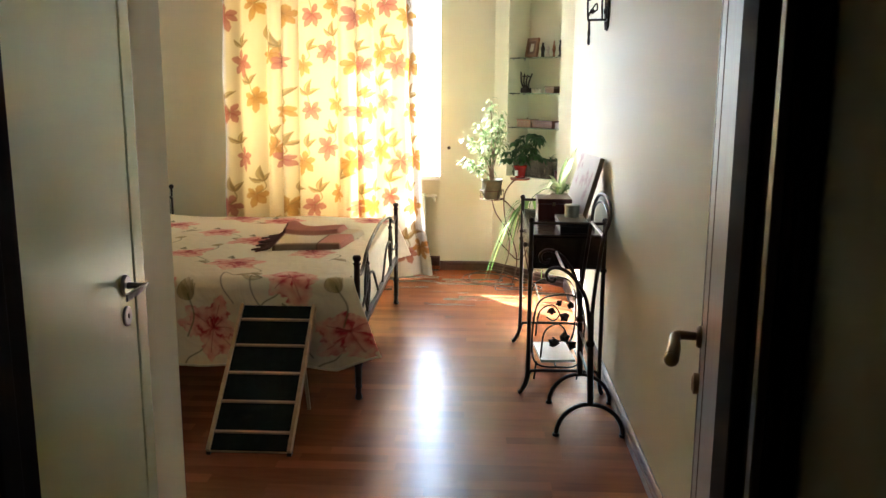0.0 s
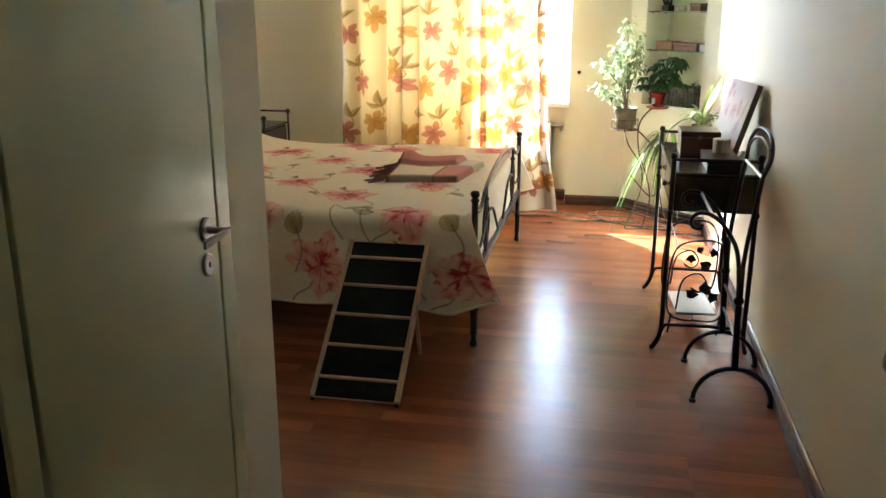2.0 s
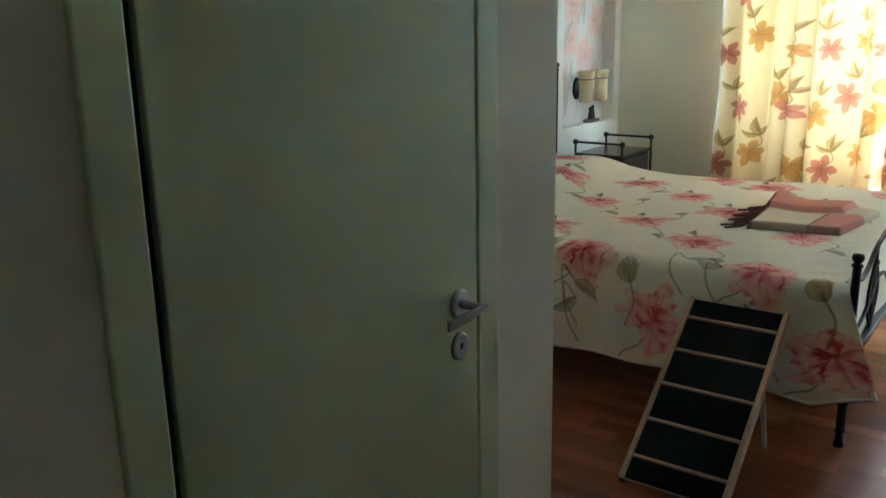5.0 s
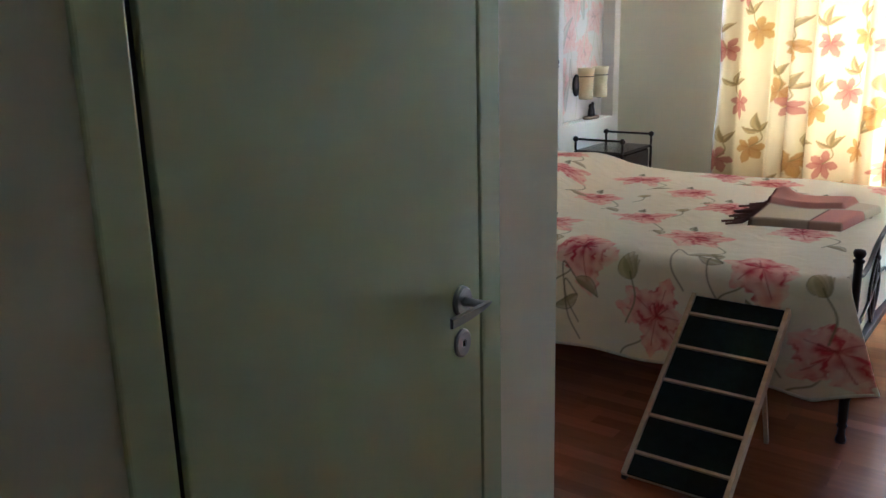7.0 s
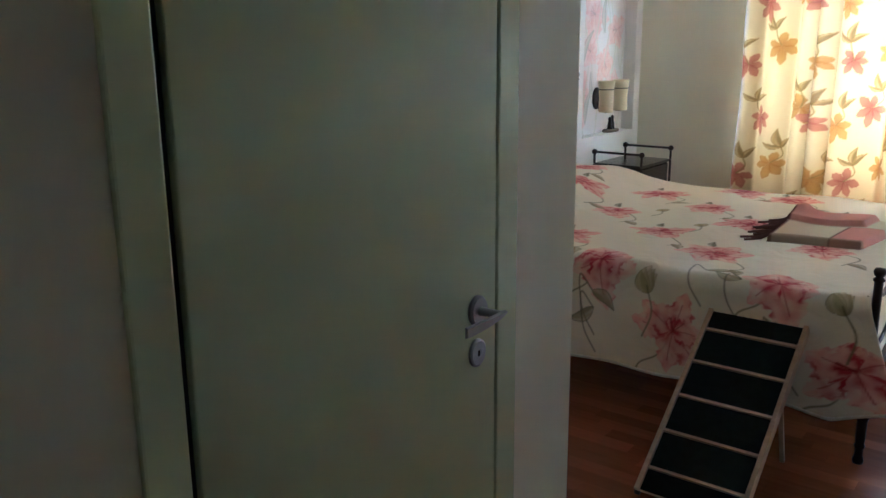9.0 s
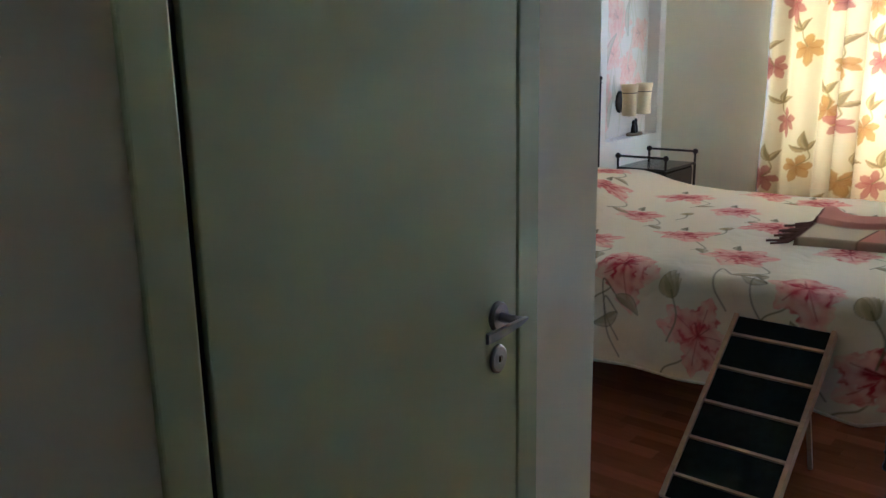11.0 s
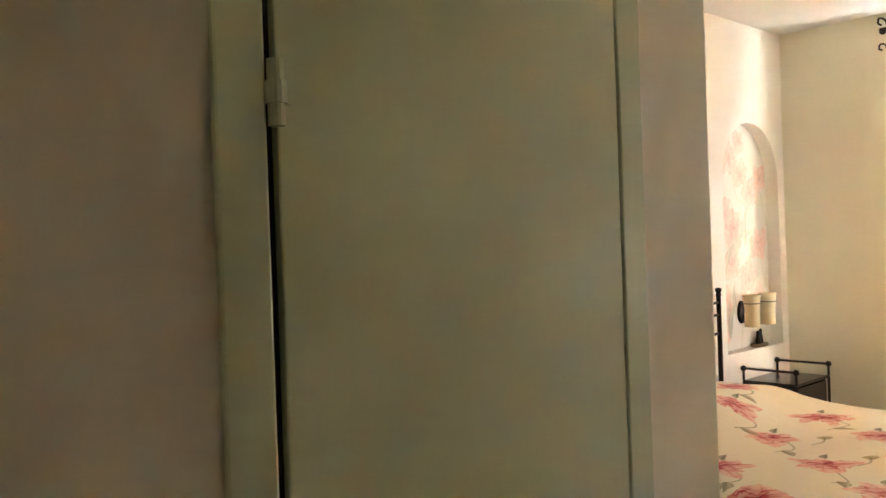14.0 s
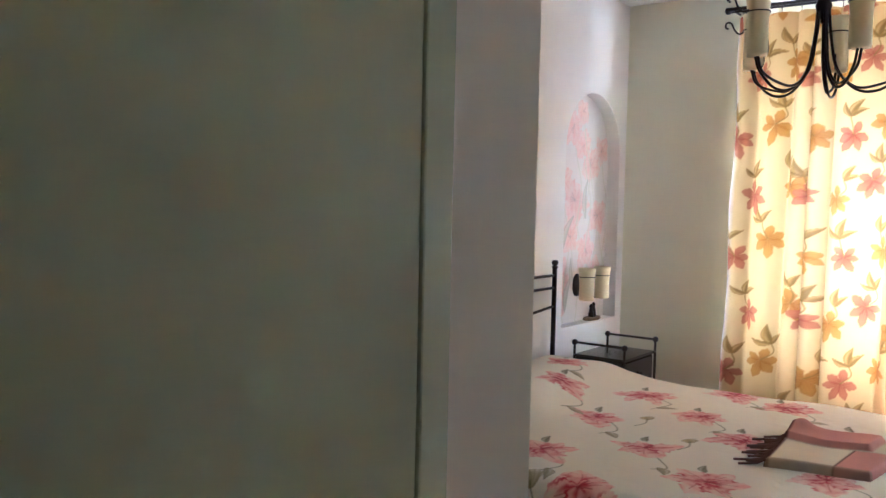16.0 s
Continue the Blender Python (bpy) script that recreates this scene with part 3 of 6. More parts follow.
# Dark block set behind the door so that the gaps read as shade.
part("door_back", box(BOX - 0.13, BOX - 0.06, DY0 - 0.02, DY1 + 0.02, 0, DTOP), DARK_WOOD, door, "dark block that gives the door gap its shade")
for hz in (1.745, 0.28):
    hp = part("hinge", lathe([(0, -0.036), (0.0095, -0.036), (0.0095, -0.012), (0.0125, -0.012), (0.0125, 0.012), (0.0095, 0.012), (0.0095, 0.036), (0, 0.036)], 14, (BOX + 0.012, DY0 - 0.001, hz)), DOOR_PAINT, door, smooth=False)
    part("hinge_leaf", box(BOX + 0.004, BOX + 0.0085, DY0 + 0.008, DY0 + 0.022, hz - 0.012, hz + 0.034, 0.001), DOOR_PAINT, hp)
RX = Matrix.Rotation(radians(90), 4, "Y")
HB = BOX + 0.008
HY, HZ, KZ = -1.927, 1.018, 0.942
oval = Matrix.Diagonal((1.12, 1, 1, 1))
hd = part("door_handle", lathe([(0, 0), (0.024, 0), (0.024, 0.005), (0.021, 0.009), (0, 0.009)], 28, (HB - 0.001, HY, HZ), m=RX @ oval), SATIN, door, "satin chrome lever handle")
bm = rod([(HB + 0.004, HY, HZ), (HB + 0.030, HY, HZ + 0.001), (HB + 0.050, HY + 0.002, HZ + 0.003)], 0.0085, 12, taper=lambda t: 1.0 - 0.35 * t)
part("lever_neck", bm, SATIN, hd, smooth=True)


def blade(n=10):
    """A flat sail-shaped lever blade, pointed at the neck and blunt at its end."""
    bm = bmesh.new()
    rows = []
    for k in range(n + 1):
        f = k / n
        y, out = HY + 0.010 - 0.092 * f, HB + 0.053 - 0.014 * f * f
        top, low = HZ + 0.0085 - 0.009 * f ** 1.6, HZ + 0.003 - 0.022 * f ** 0.75
        rows.append([bm.verts.new((out + d, y, z)) for d, z in ((-0.003, top), (0.003, top - 0.0015), (0.003, low + 0.0015), (-0.003, low))])
    for a, b in zip(rows, rows[1:]):
        for i in range(4):
            bm.faces.new((a[i], a[(i + 1) % 4], b[(i + 1) % 4], b[i]))
    bm.faces.new(rows[0][::-1])
    bm.faces.new(rows[-1])
    bmesh.ops.recalc_face_normals(bm, faces=bm.faces[:])
    return bm


part("lever", blade(), SATIN, hd)
ke = part("keyhole_plate", lathe([(0, 0), (0.0225, 0), (0.0225, 0.004), (0.019, 0.0065), (0.007, 0.0065), (0.0055, 0.0055), (0, 0.0055)], 28, (HB - 0.001, HY, KZ), m=RX @ oval), SATIN, door, "satin chrome oval keyhole plate")
part("key_slot", box(HB + 0.0045, HB + 0.0058, HY - 0.002, HY + 0.002, KZ - 0.005, KZ + 0.005), IRON, ke)

# ---- entrance door ----
ent = tagged(new("door_2"), "open dark-stained wooden room door with a brass lever handle", "door", kind="structure")
hx, hy = 0.861, -2.936
ang = math.atan2(0.712, 0.163)
EM = Matrix.Translation((hx, hy, 0)) @ Matrix.Rotation(ang, 4, "Z")
W2, H2 = 0.730, 2.03
# Near-black core, so the grooves between the boards look shaded.
leaf2 = part("door_leaf", turned(box(0, W2, -0.04, -0.010, 0.01, H2, 0.003), EM), SHADED_WOOD, ent)
for u0, u1 in ((0.0, 0.468), (0.500, 0.670), (0.696, W2)):
    part("door_board", turned(box(u0, u1, -0.010, 0.0, 0.01, H2, 0.002), EM), DARK_WOOD, leaf2)
h2 = part("door_handle", turned(lathe([(0, 0), (0.022, 0), (0.022, 0.006), (0.018, 0.01), (0, 0.01)], 20, (W2 - 0.06, 0, 1.02), m=Matrix.Rotation(radians(-90), 4, "X")), EM), BRASS, ent, "antique brass lever handle")
bm = rod(bend([(W2 - 0.06, 0.0, 1.02), (W2 - 0.06, 0.04, 1.021), (W2 - 0.072, 0.05, 1.018), (W2 - 0.105, 0.051, 1.008), (W2 - 0.135, 0.055, 0.996)], 6), 0.010, 12, taper=lambda t: 0.75 + 0.7 * t)
bm = ball((W2 - 0.138, 0.055, 0.995), 0.0145, bm)
part("lever", turned(bm, EM), BRASS, h2, smooth=True)
part("keyhole_plate", turned(lathe([(0, 0), (0.021, 0), (0.021, 0.01), (0.012, 0.014), (0, 0.014)], 20, (W2 - 0.06, 0, 0.925), m=Matrix.Rotation(radians(-90), 4, "X")), EM), BRASS, ent)
fr = tagged(new("door_2_frame"), "dark-stained wooden door frame and architrave", "door frame", kind="structure")
part("jamb", box(OX0 - 0.03, OX0, -3.125, ENTRY + 0.005, 0, 2.06, 0.003), SHADED_WOOD, fr)
part("jamb", box(OX1, OX1 + 0.03, -3.125, ENTRY + 0.005, 0, 2.06, 0.003), SHADED_WOOD, fr)
part("stop", box(OX1 - 0.012, OX1 - 0.0, -3.06, -3.02, 0, 2.06, 0.003), SHADED_WOOD, fr)
part("stop", box(OX0, OX0 + 0.012, -3.06, -3.02, 0, 2.06, 0.003), SHADED_WOOD, fr)
# Added strip of paler door wood: the light caught by the jamb's corner.
part("bead", box(OX1 - 0.010, OX1 - 0.0005, -3.128, -3.112, 0, 2.06, 0.002), DARK_WOOD, fr)
part("head", box(OX0 - 0.03, OX1 + 0.03, -3.125, ENTRY + 0.005, 2.06, 2.09, 0.003), SHADED_WOOD, fr)
part("architrave", box(OX1 + 0.008, OX1 + 0.027, -3.142, -3.1255, 0, 2.1, 0.005), SHADED_WOOD, fr)
part("architrave", box(OX0 - 0.08, OX0 - 0.008, -3.142, -3.1255, 0, 2.1, 0.005), SHADED_WOOD, fr)
part("architrave", box(OX0 - 0.08, OX1 + 0.027, -3.142, -3.1255, 2.1, 2.17, 0.005), SHADED_WOOD, fr)

# ---- bed ----
BW, TOPZ = 1.845, 0.605
bed = thing("bed", "dark wrought-iron double bed with a curved footboard", "bed", (0, 0, 0))
POST = [(0, 0), (0.017, 0), (0.019, 0.012), (0.013, 0.03), (0.013, 0.055), (0.019, 0.065), (0.014, 0.075), (0.0165, 0.09), (0.0165, 0.16), (0.021, 0.17), (0.021, 0.182), (0.0145, 0.19)]
def bed_post(x, y, h, name):
    prof = POST + [(0.0145, h - 0.05), (0.019, h - 0.047), (0.019, h - 0.04), (0.011, h - 0.034), (0.018, h - 0.026), (0.021, h - 0.015), (0.017, h - 0.004), (0, h)]
    return part(name, lathe(prof, 14, (x, y, 0)), IRON, bed, smooth=True)
bed_post(0, 0, 0.715, "foot_post")
bed_post(0, BW, 0.715, "foot_post")
bed_post(-2.12, 0.02, 1.262, "head_post")
bed_post(-2.12, BW - 0.13, 1.262, "head_post")
for z, s in ((1.17, 0), (1.095, 0), (0.985, -0.03), (0.56, 0)):
    part("head_rail", rod(bend([(-2.12, 0.02, z), (-2.12, 0.4, z + s), (-2.12, 0.88, z + s * 1.3), (-2.12, 1.33, z + s), (-2.12, BW - 0.13, z)], 6), 0.0085), IRON, bed)
for y in (0.4, 0.7, 1.0, 1.3):
    part("head_bar", rod([(-2.12, y, 0.56), (-2.12, y, 1.09)], 0.006), IRON, bed)
part("foot_rail", box(-0.016, 0.016, 0.015, BW - 0.015, 0.315, 0.345, 0.003), IRON, bed)
part("side_rail", box(-2.11, -0.01, 0.005, 0.035, 0.28, 0.33, 0.003), IRON, bed)
part("side_rail", box(-2.11, -0.01, BW - 0.035, BW - 0.005, 0.28, 0.33, 0.003), IRON, bed)
part("slat_base", box(-2.1, -0.02, 0.04, BW - 0.04, 0.30, 0.335, 0.004), IRON, bed)
c = BW / 2
arc = [(0, 0.0, 0.625), (0, 0.10, 0.60), (0, 0.22, 0.615), (0, 0.36, 0.665), (0, 0.62, 0.70), (0, c, 0.715)]
arc = arc + [(0, BW - y, z) for _, y, z in arc[-2::-1]]
part("foot_arch", rod(bend(arc, 8), 0.0095), IRON, bed, smooth=True)
low = [(0, 0.0, 0.43), (0, 0.10, 0.41), (0, 0.25, 0.44), (0, 0.42, 0.52), (0, 0.60, 0.50), (0, 0.74, 0.40), (0, 0.82, 0.345)]
part("foot_scroll", rod(bend(low, 8), 0.007), IRON, bed, smooth=True)
part("foot_scroll", rod(bend([(x, BW - y, z) for x, y, z in low], 8), 0.007), IRON, bed, smooth=True)
for y in (0.36, BW - 0.36):
    part("foot_bar", rod([(0, y, 0.345), (0, y, 0.665)], 0.0075), IRON, bed)
    for s in (-1, 1):
        part("foot_loop", rod(bend([(0, y, 0.345), (0, y + s * 0.075, 0.43), (0, y + s * 0.085, 0.50), (0, y + s * 0.03, 0.585), (0, y, 0.60)], 6), 0.006), IRON, bed, smooth=True)
    part("foot_ring", ball((0, y, 0.60), 0.014), IRON, bed, smooth=True)
part("mid_leg", rod([(-1.05, c, 0.30), (-1.05, c, 0.0)], 0.018), IRON, bed)
mattress = tagged(part("mattress", box(-2.09, -0.045, 0.045, BW - 0.045, 0.3352, 0.565, 0.05, seg=4), SHEET, smooth=True), "thick white mattress under the bedspread", "mattress")

# bedspread
def wrinkle(x, y, s):
    return 0.006 * np.sin(5.1 * x * s + 2.3 * y) * np.sin(3.7 * y * s - 1.3 * x) + 0.003 * np.sin(13 * x * s - 9 * y * s + 1)


def spread_top(x, y):
    """Height of the covered bed's top."""
    pillow = np.clip((-1.50 - x) / 0.30, 0, 1)
    pillow = pillow * pillow * (3 - 2 * pillow)
    edge = np.clip(np.minimum(y + 0.02, BW - 0.02 - y) / 0.22, 0, 1) ** 0.5
    return TOPZ + 0.105 * pillow * (0.35 + 0.65 * edge) + wrinkle(x, y, 1.0)


NEAR_D, FAR_D, ROUND = 0.455, 0.36, 0.055
LEN_ACROSS = NEAR_D + BW + FAR_D
XH, XF = -2.10, -0.02


def weft(v):
    """Closer rows over the near fall and edge, where the print is seen best."""
    return np.where(v < 0.56, v / 0.56 * 0.40, 0.40 + (v - 0.56) / 0.44 * 0.60)


def cloth(u, v):
    """u along the bed from head to foot, v across from the near hem over the top to the far hem."""
    b = weft(v) * LEN_ACROSS - NEAR_D
    x0 = XH + (XF - XH) * u
    down = np.where(b < 0, -b, np.where(b > BW, b - BW, 0.0))
    far = b > BW
    foot = np.clip((x0 + 0.42) / 0.40, 0, 1) ** 2
    x = x0 + foot * down * 0.32
    yin = np.clip(b, 0, BW)
    z = spread_top(x0, yin)
    drop = np.minimum(down, ROUND * math.pi / 2)
    a = drop / ROUND
    out = np.sin(a) * ROUND + 0.03 * np.clip(down / 0.4, 0, 1) + 0.035 * foot * np.clip(down / 0.4, 0, 1)
    fold = np.clip(down / 0.35, 0, 1)
    out = out + fold * (0.012 * np.sin(x0 * 7.0 + 1.0) + 0.008 * np.sin(x0 * 15.0))
    hem = 1 + 0.03 * np.sin(x0 * 4.0) + 0.04 * np.exp(-((x0 + 0.16) / 0.08) ** 2) - 0.19 * np.clip((x0 + 0.15) / 0.13, 0, 1)
    fall = (1 - np.cos(a)) * ROUND + np.clip(down - ROUND * math.pi / 2, 0, 9) * hem
    z = z - fall
    y = np.where(far, BW + out, np.where(b < 0, -out, yin))
    y = np.where((b >= 0) & (b <= BW), yin, y)
    return x, y, z


NU, NV = 540, 500
v1, f1, u1, w1 = grid(NU, NV, cloth)


def foot_fall(u, v):
    """The end that hangs inside the footboard."""
    y = 0.0 + (BW) * u
    d = v * 0.33
    r = 0.05
    a = np.minimum(d, r * math.pi / 2) / r
    x = XF - 0.012 + np.sin(a) * r * 0.35 + 0.006 * np.sin(y * 11) * v
    z = spread_top(np.full_like(y, XF), y) - (1 - np.cos(a)) * r - np.clip(d - r * math.pi / 2, 0, 9)
    return x, y, z


v2, f2, u2, w2 = grid(310, 60, foot_fall)
# print: p along the bed, q across its arc
P = np.concatenate([XH + (XF - XH) * u1, XF + w2 * 0.33])
Q = np.concatenate([weft(w1) * LEN_ACROSS - NEAR_D, BW * u2])
rng = np.random.RandomState(3)
GROUND, ROSE, DEEP = (0.86, 0.81, 0.68), (0.83, 0.45, 0.39), (0.50, 0.035, 0.07)
OLIVE, TAUPE, INK = (0.17, 0.16, 0.075), (0.36, 0.31, 0.17), (0.13, 0.115, 0.08)
col = np.tile(np.array(GROUND), (len(P), 1))
col *= (1 + 0.03 * np.sin(P * 3.1 + 1.7 * np.sin(Q * 2.3)))[:, None]
FLOWERS = [(-1.005, -0.04, 0.150), (-0.672, -0.265, 0.150), (-0.316, 0.0, 0.155), (-0.085, -0.285, 0.150), (-1.36, -0.27, 0.15), (-1.75, -0.05, 0.15)]
for k, (p, q, s) in enumerate(FLOWERS):
    s *= 1.08
    stem_print(col, P, Q, [(p, q), (p - 0.05, q - 0.10), (p - 0.13, q - 0.16), (p - 0.15, q - 0.27)], 0.0034, OLIVE)
    lily(col, P, Q, (p, q), s, 6, 0.5 + 0.7 * k, ROSE, DEEP, 0.4, k, 0.40, 0.5, 0.70)
TOPS = [(-1.92, 1.50), (-1.40, 0.89), (-1.40, 1.44), (-1.01, 0.545), (-0.667, 0.30), (-1.02, 1.195), (-0.72, 0.92), (-0.757, 1.66), (-1.33, 0.26), (-0.36, 1.30), (-0.33, 0.62), (-1.75, 0.62), (-1.72, 1.12), (-1.05, 1.80), (-0.15, 1.72)]
for k, (p, q) in enumerate(TOPS):
    t = rng.uniform(0, 6)
    e = rng.uniform(-0.06, 0.06)
    stem_print(col, P, Q, [(p, q), (p + 0.10 + e, q - 0.06), (p + 0.17, q - 0.15 + e), (p + 0.13, q - 0.24)], 0.0034, OLIVE)
    leaf_print(col, P, Q, (p + 0.14, q - 0.2), 0.105, t * 0.3 - 1.2, TAUPE, 0.2)
    leaf_print(col, P, Q, (p - 0.04, q + 0.10), 0.10, 1.9 + 0.3 * e, OLIVE, 0.16)
    lily(col, P, Q, (p, q), 0.165, 6, t, ROSE, DEEP, 0.25, 20 + k, 0.34, 0.5, 0.72)
for p, q, s in [(-0.795, -0.11, 1), (-0.104, -0.06, 1), (-1.20, -0.05, 1), (-1.55, -0.22, 1), (-0.52, -0.30, 0.7), (-1.2, 1.0, 0.7), (-0.55, 1.15, 0.7), (-0.9, 0.75, 0.7), (-1.6, 0.3, 0.7)]:
    for k in range(5):
        leaf_print(col, P, Q, (p, q - 0.03 * s), (0.115 - 0.012 * abs(k - 2)) * s, 1.57 + (k - 2) * 0.19, ((0.60, 0.51, 0.29), (0.50, 0.43, 0.22), (0.70, 0.60, 0.39))[k % 3], 0.29, 0.6, 0.55)
    stem_print(col, P, Q, [(p, q), (p + 0.03 * s, q - 0.10 * s), (p - 0.0, q - 0.2 * s)], 0.0036, OLIVE)
for p, q, t in [(-1.03, -0.17, -0.6), (-0.60, 0.03, 0.3), (-0.45, -0.02, 2.7), (-1.02, -0.24, 3.6), (-0.25, -0.22, 2.5), (-1.25, -0.28, 0.4), (-1.5, 0.02, 0.2)]:
    leaf_print(col, P, Q, (p, q), 0.125, t, TAUPE, 0.19, 0.65, 0.4)
    stem_print(col, P, Q, [(p, q), (p - 0.06, q + 0.06), (p - 0.04, q - 0.08), (p + 0.02, q - 0.18)], 0.0032, INK)
bedspread = sheet("bedspread", [(v1, f1), (v2, f2)], SPREAD, colours=np.clip(col, 0, 1))
sol = bedspread.modifiers.new("thickness", "SOLIDIFY")
sol.thickness, sol.offset = 0.006, -1
hem_u = np.linspace(0.004, 0.996, 130)
for name, edge_v in (("near_hem", 0.004), ("far_hem", 0.996)):
    hx, hy, hz = cloth(hem_u, np.full_like(hem_u, edge_v))
    part(name, rod(list(zip(hx, hy, hz)), 0.0055, 6), SHEET, bedspread, smooth=True)
tagged(bedspread, "cream bedspread printed with pink lilies draped over the bed", "bedspread")

# ---- curtain ----
CX0, CX1, CZ0, CZ1 = -1.37, 0.09, 0.03, 2.755


def drape(u, v):
    s = u * (1 + 0.05 * np.sin(9 * u))
    s = s / s.max()
    z = CZ0 + (CZ1 - CZ0) * v
    ph = 2 * math.pi * (9.5 * u + 0.40 * np.sin(5 * u) + 0.28 * np.sin(17 * u + 1) + 0.10 * np.sin(3.0 * v + 4 * u))
    tight = np.exp(-((u - 0.33) / 0.06) ** 2) + 0.7 * np.exp(-((u - 0.64) / 0.05) ** 2) + 0.5 * np.exp(-((u - 0.86) / 0.05) ** 2)
    amp = (0.036 + 0.014 * np.sin(13 * u + 1)) * (1 + 0.8 * tight) * (1 - 0.2 * v)
    low = (1 - v) ** 2
    x = CX0 + (CX1 - CX0) * u + (0.012 + 0.016 * tight) * np.sin(ph + 1.2) - 0.05 * low * (1 - u) ** 3 + 0.12 * low * low * u ** 3
    x = x + 0.007 * np.sin(6.5 * z + 0.8) * (1 - u) ** 8 + 0.008 * np.sin(8 * z) * u ** 8
    y = 2.565 + amp * (0.45 + 0.55 * np.clip(u / 0.2, 0, 1)) * np.sin(ph) + 0.10 * u ** 6 * low
    return x, y, z


cv, cf, cu, cw = grid(420, 440, drape)
CP, CQ = CX0 + (CX1 - CX0) * cu, CZ0 + (CZ1 - CZ0) * cw
GOLD = (0.87, 0.64, 0.34)
cc = np.tile(np.array(GOLD), (len(CP), 1))
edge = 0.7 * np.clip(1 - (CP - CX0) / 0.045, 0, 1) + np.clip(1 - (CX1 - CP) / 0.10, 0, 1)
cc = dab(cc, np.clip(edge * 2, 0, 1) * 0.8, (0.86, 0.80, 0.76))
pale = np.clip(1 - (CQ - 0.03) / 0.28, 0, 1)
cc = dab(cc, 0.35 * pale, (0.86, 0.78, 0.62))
# Whitened lower right: the look of light through thin cloth, set in the colour.
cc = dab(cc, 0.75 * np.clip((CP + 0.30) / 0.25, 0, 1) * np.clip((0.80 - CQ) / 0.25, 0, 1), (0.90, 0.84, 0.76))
for row in range(-1, 9):
    zr = 0.985 + 0.357 * (row - 1)
    odd = row % 2
    xs = [(-1.21, 1), (-1.00, 0), (-0.93, 1), (-0.75, 0), (-0.605, 1), (-0.415, 0), (-0.33, 1), (-0.175, 0), (-0.065, 1), (0.05, 0)] if odd else [(-1.335, 1), (-1.12, 0), (-0.89, 0), (-0.69, 1), (-0.525, 0), (-0.39, 1), (-0.275, 0), (-0.115, 1), (0.03, 0)]
    for k, (x, pink) in enumerate(xs):
        jx, jz = rng.uniform(-0.02, 0.02), rng.uniform(-0.02, 0.02) + (0.05 if k % 3 == 1 else -0.03)
        at = (x + jx, zr + jz)
        tone, heart = ((0.63, 0.29, 0.16), (0.42, 0.115, 0.07)) if pink else ((0.67, 0.38, 0.09), (0.49, 0.24, 0.05))
        voile_flower(cc, CP, CQ, at, rng.uniform(0.09, 0.11), rng.uniform(-0.6, 0.6), tone, heart, 60 + row * 9 + k)
        up = (at[0] + rng.uniform(-0.05, 0.05), at[1] + 0.10)
        lean = rng.uniform(-0.5, 0.5)
        for a, ln in ((1.5, 0.11), (0.72, 0.09), (2.35, 0.09))[:2 + (k + row) % 2]:
            leaf_print(cc, CP, CQ, up, ln * rng.uniform(0.85, 1.1), a + lean + rng.uniform(-0.2, 0.2), (0.57, 0.375, 0.12), 0.155, 0.75, 0.75)
        stem_print(cc, CP, CQ, [up, (up[0] + 0.01, up[1] - 0.05), (at[0], at[1])], 0.0028, (0.42, 0.29, 0.09))
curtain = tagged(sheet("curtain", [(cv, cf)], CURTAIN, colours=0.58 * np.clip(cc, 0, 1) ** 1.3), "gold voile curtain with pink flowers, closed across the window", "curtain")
def sheer_fall(u, v):
    ph = 2 * math.pi * 4.2 * u
    return -0.02 + 0.262 * u + 0.006 * np.sin(2 * ph), 3.10 + 0.022 * np.sin(ph + 0.4 * np.sin(3 * v)), 0.79 + 1.70 * v


tv, tf, tu, tw = grid(60, 40, sheer_fall)
tagged(sheet("sheer_curtain", [(tv, tf)], TULLE, colours=np.full((len(tu), 3), 0.9)), "white sheer curtain bunched at the window's edge", "sheer curtain")
rodt = thing("curtain_rod", "black metal curtain rod with ring hooks", "curtain rod", (0, 0, 0))
part("pole", rod([(-1.45, 2.565, 2.81), (0.30, 2.565, 2.81)], 0.011, 12), IRON, rodt)
part("pole", rod([(-1.45, 2.63, 2.81), (0.30, 2.63, 2.81)], 0.011, 12), IRON, rodt)
for x in (-1.45, 0.30):
    part("finial", ball((x, 2.61, 2.81), 0.022), IRON, rodt)
for x in (-1.42, 0.27):
    part("bracket", rod([(x, 2.745 if x < 0 else 3.02, 2.81), (x, 2.58, 2.81)], 0.007), IRON, rodt)
for k in range(14):
    x = CX0 + 0.03 + k * 0.112
    part("ring", rod([(x, 2.565 + 0.018 * math.cos(a * 0.6283), 2.80 + 0.018 * math.sin(a * 0.6283)) for a in range(10)], 0.0025, 5, closed=True), IRON, rodt)
    part("hook", rod([(x, 2.565, 2.784), (x, 2.565, 2.75)], 0.002, 5), IRON, rodt)

# ---- more materials ----
PINK_WOOL = printed("plaid_wool", 0.95, 420, bump=0.7)
FRINGE = material("brown_wool_fringe", (0.22, 0.11, 0.09), 0.9, vary=0.2, scale=40, bump=0.5)
RED_BOX = wood("dark_red_box_wood", (0.06, 0.012, 0.010), (0.12, 0.028, 0.022), 0.3, along=(1, 10, 10), coat=0.3)
BLACK_BOX = material("black_lacquered_card", (0.014, 0.012, 0.012), 0.35, vary=0.15, bump=0.05)
TIN = material("brushed_tin", (0.50, 0.50, 0.46), 0.4, metal=0.85, vary=0.1, scale=20)
COPPER = material("copper_plate", (0.42, 0.17, 0.10), 0.35, metal=0.7, vary=0.1)
